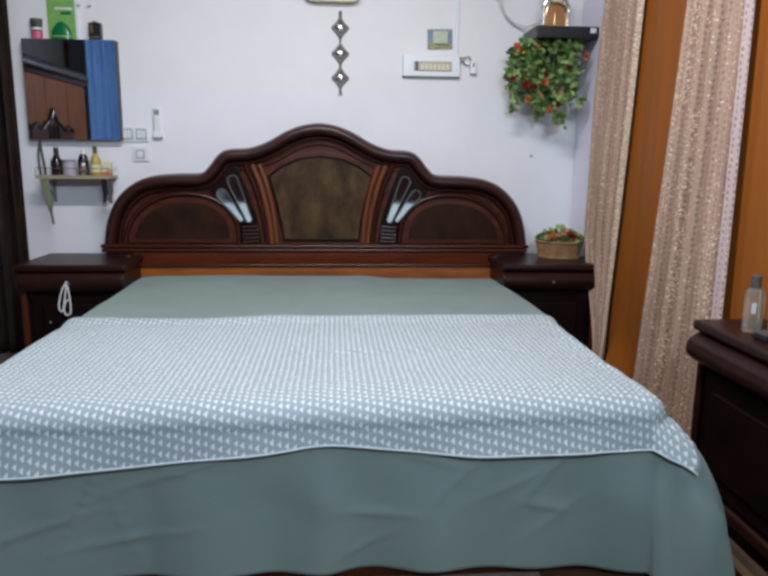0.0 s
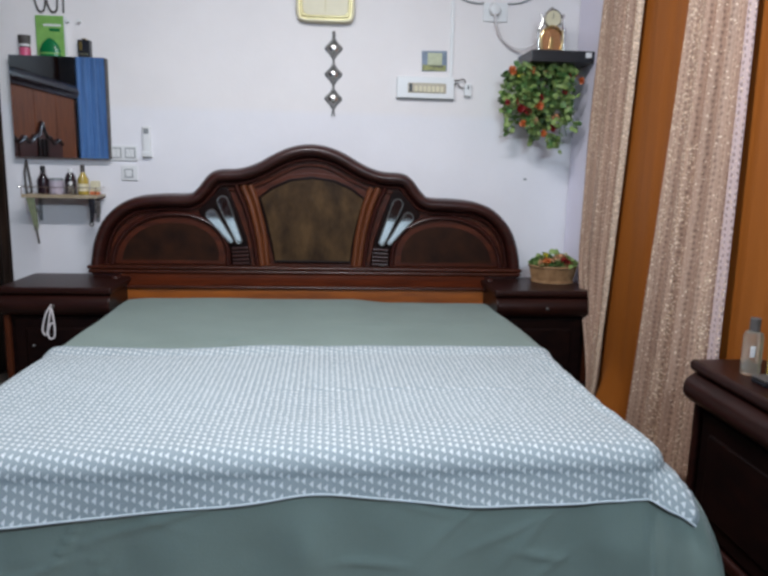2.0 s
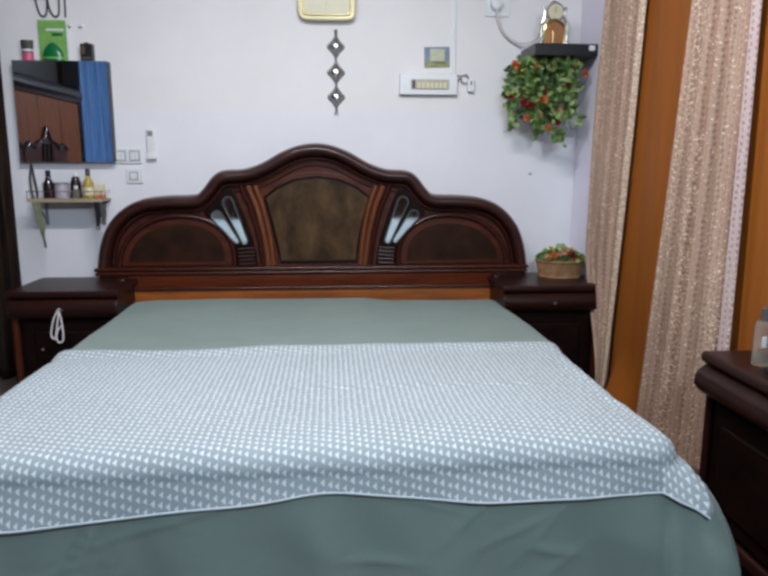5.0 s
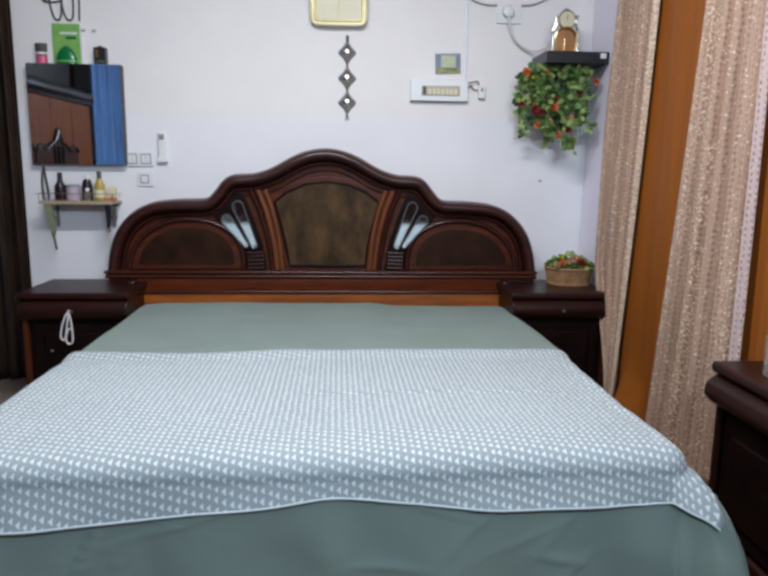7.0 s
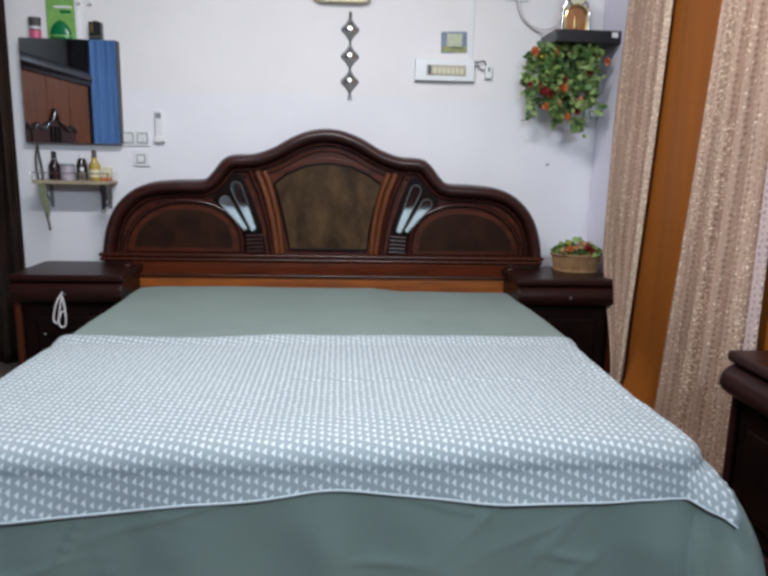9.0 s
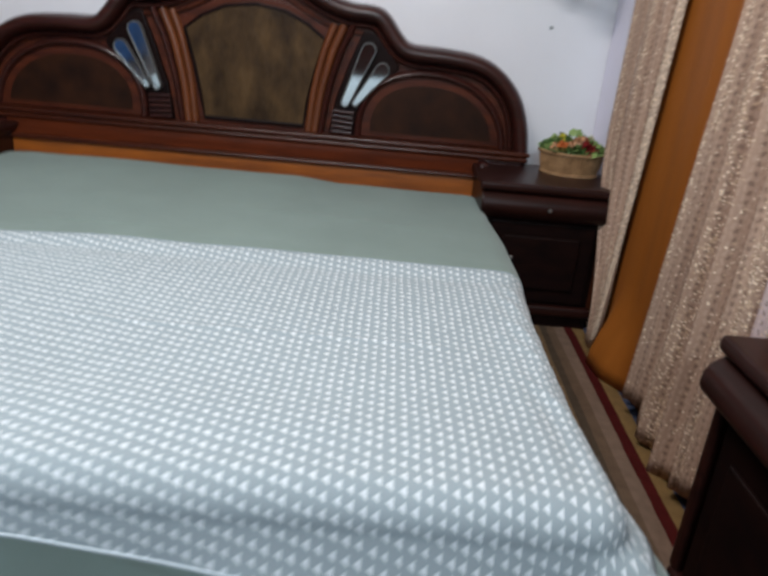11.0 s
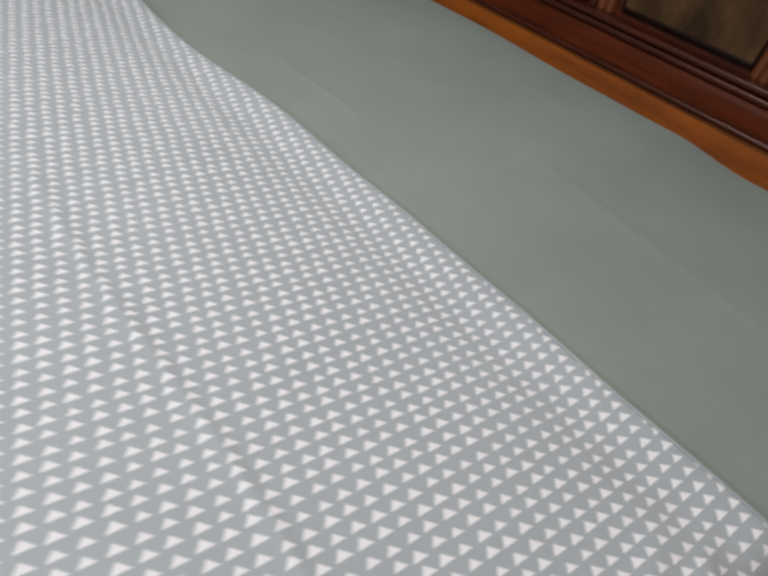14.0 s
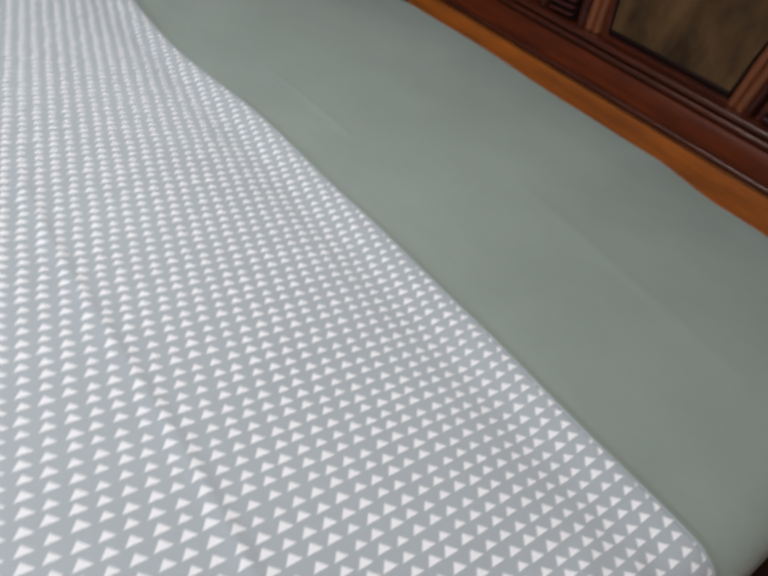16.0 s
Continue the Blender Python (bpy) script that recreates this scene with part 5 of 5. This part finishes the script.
bx = thing("soap_packet", -1.080, -0.085, SZ, "small translucent beige packet with a red foot", "packet")
part("packet", box(-1.102, -1.058, -0.105, -0.070, SZ + 0.016, SZ + 0.070, 0.006), CREAM, bx)
part("red_foot", box(-1.104, -1.062, -0.110, -0.066, SZ, SZ + 0.017, 0.005), ORANGE, bx)
solo("strap", tube(spline([(-1.437, -0.012, 1.118), (-1.448, -0.014, 1.050), (-1.444, -0.014, 0.960), (-1.428, -0.014, 0.935), (-1.420, -0.014, 0.975), (-1.430, -0.014, 1.060), (-1.437, -0.012, 1.112)], 6), 0.0055, 8), DKSTRAP, "looped grey strap hanging on the wall beside the shelf", "strap")
hang = thing("hanging_brush", -1.392, -0.10, 0.70, "olive and grey strap hanging under the shelf", "strap")
part("cloth", prism([(-1.398, 0.934), (-1.358, 0.934), (-1.352, 0.870), (-1.345, 0.800), (-1.350, 0.772), (-1.366, 0.770), (-1.374, 0.830)], -0.148, -0.140, 0.003), OLIVE, hang)
part("tail", tube([(-1.360, -0.144, 0.790), (-1.352, -0.144, 0.740), (-1.348, -0.144, 0.706)], 0.006, 8), DKSTRAP, hang)
keys = thing("hanging_straps", -1.075, -0.10, 0.81, "dark straps and keys hanging from the shelf end", "strap")
part("strap", prism([(-1.100, 0.934), (-1.070, 0.934), (-1.068, 0.870), (-1.080, 0.815), (-1.094, 0.812), (-1.094, 0.870)], -0.152, -0.146, 0.002), BLACK, keys)
part("strap", prism([(-1.066, 0.928), (-1.040, 0.922), (-1.040, 0.865), (-1.050, 0.840), (-1.060, 0.842), (-1.062, 0.88)], -0.158, -0.152, 0.002), DKSTRAP, keys)
part("ring", tube([(-1.088 + 0.009 * math.cos(a), -0.149, 0.806 + 0.009 * math.sin(a)) for a in [k * 0.45 for k in range(15)]], 0.003, 6), DKSTRAP, keys)


# ---- on the cabinets ----
def flower_basket(x, y, z):
    rng = random.Random(3)
    c = thing("flower_basket", x, y, z, "oval wicker basket of artificial flowers on the bedside cabinet", "basket")
    part("bowl", lathe([(0.096, 0), (0.103, 0.003), (0.112, 0.045), (0.118, 0.082), (0.111, 0.082), (0.104, 0.045), (0.093, 0.012), (0.002, 0.010)], x, y, z, 40, sy=0.80), WICKER, c)
    st = bmesh.new()
    for k in range(58):
        a = 2 * math.pi * k / 58
        tube([(x + r * math.cos(a), y + 0.8 * r * math.sin(a), z + h) for r, h in ((0.104, 0.002), (0.1135, 0.045), (0.1195, 0.082))], 0.0034, 5, st)
    part("weave", st, WICKER, c)["kind"] = "stuff"
    for h, r in ((0.083, 0.1215), (0.004, 0.105)):
        rim = bmesh.new()
        for s in (0, math.pi):
            tube([(x + (r + 0.003 * math.cos(22 * a + s)) * math.cos(a), y + 0.8 * (r + 0.003 * math.cos(22 * a + s)) * math.sin(a), z + h + 0.003 * math.sin(22 * a + s)) for a in [2 * math.pi * k / 160 for k in range(161)]], 0.0042, 6, rim)
        part("rim", rim, WICKER, c, "twisted wicker rim")
    moss = bmesh.new()
    dark, light = bmesh.new(), bmesh.new()
    lathe([(0.098, 0.070), (0.080, 0.095), (0.045, 0.112), (0.002, 0.118)], x, y, z, 24, moss, sy=0.78)
    part("moss", moss, LEAF, c)
    for k in range(260):
        a, r = rng.uniform(0, 6.28), 0.105 * math.sqrt(rng.random())
        p = Vector((x + r * math.cos(a), y + 0.8 * r * math.sin(a), z + 0.088 + 0.055 * (1 - (r / 0.1) ** 2) * rng.random()))
        leaf(dark if rng.random() < 0.28 else light, p, Vector((math.cos(a), math.sin(a) - 0.4, rng.uniform(0.1, 1.4))), rng.uniform(0.022, 0.042), rng)
    part("leaves", dark, LEAF, c)["kind"] = "stuff"
    part("young_leaves", light, LEAF2, c)["kind"] = "stuff"
    for dx, dy, dz, m, s in ((-0.078, -0.050, 0.100, PEACH, 0.030), (-0.020, -0.060, 0.125, PEACH, 0.024), (0.042, -0.065, 0.112, RED, 0.040), (0.062, -0.055, 0.098, RED, 0.034), (0.030, -0.030, 0.130, RED, 0.026), (-0.050, -0.020, 0.138, YELLOW, 0.022), (0.085, -0.02, 0.105, PEACH, 0.026), (0.058, -0.01, 0.130, CREAM, 0.032), (-0.055, -0.065, 0.112, ORANGE, 0.030), (0.005, -0.055, 0.138, PEACH, 0.030)):
        part("bloom", blossom((x + dx, y + dy, z + dz), s, rng), m, c, "red bloom" if m is RED else "pale bloom")
    return c


flower_basket(1.248, -0.240, 0.5525)
solo("charging_cable", tube(spline([(-1.139, -0.578, 0.486), (-1.160, -0.582, 0.452), (-1.176, -0.584, 0.400), (-1.180, -0.584, 0.362), (-1.166, -0.584, 0.350), (-1.156, -0.584, 0.388), (-1.146, -0.583, 0.445), (-1.140, -0.582, 0.470), (-1.132, -0.584, 0.430), (-1.128, -0.586, 0.375), (-1.132, -0.586, 0.340), (-1.150, -0.586, 0.333), (-1.158, -0.586, 0.358), (-1.148, -0.586, 0.392), (-1.136, -0.586, 0.405)], 7), 0.0042, 8), STRING, "white cable looped over the bedside cabinet's knob", "cable")
CZ = 0.5885
b1 = bottle("lotion_bottle", 1.232, -1.955, CZ, [(0.024, 0), (0.026, 0.004), (0.026, 0.105), (0.022, 0.118), (0.012, 0.124)], CLEAR, "clear lotion bottle with a dark cap on the chest", (0.014, 0.034, DKSTRAP), group="chest toiletries")
part("label", box(1.2095, 1.222, -1.983, -1.979, CZ + 0.055, CZ + 0.085, 0.001), WHITE, b1, "small white label")
bottle("amber_flask", 1.286, -1.992, CZ, [(0.026, 0), (0.028, 0.004), (0.028, 0.085), (0.014, 0.100), (0.010, 0.110)], AMBER, "amber glass flask with a dark cap on the chest", (0.012, 0.028, BLACK), group="chest toiletries")
cs = thing("compact_case", 1.225, -2.045, CZ, "small dark plastic compact lying on the chest", "case")
part("base", box(1.195, 1.262, -2.075, -2.015, CZ, CZ + 0.012, 0.004), BLACK, cs)
part("lid", box(1.196, 1.261, -2.074, -2.016, CZ + 0.0125, CZ + 0.020, 0.003), DKSTRAP, cs)
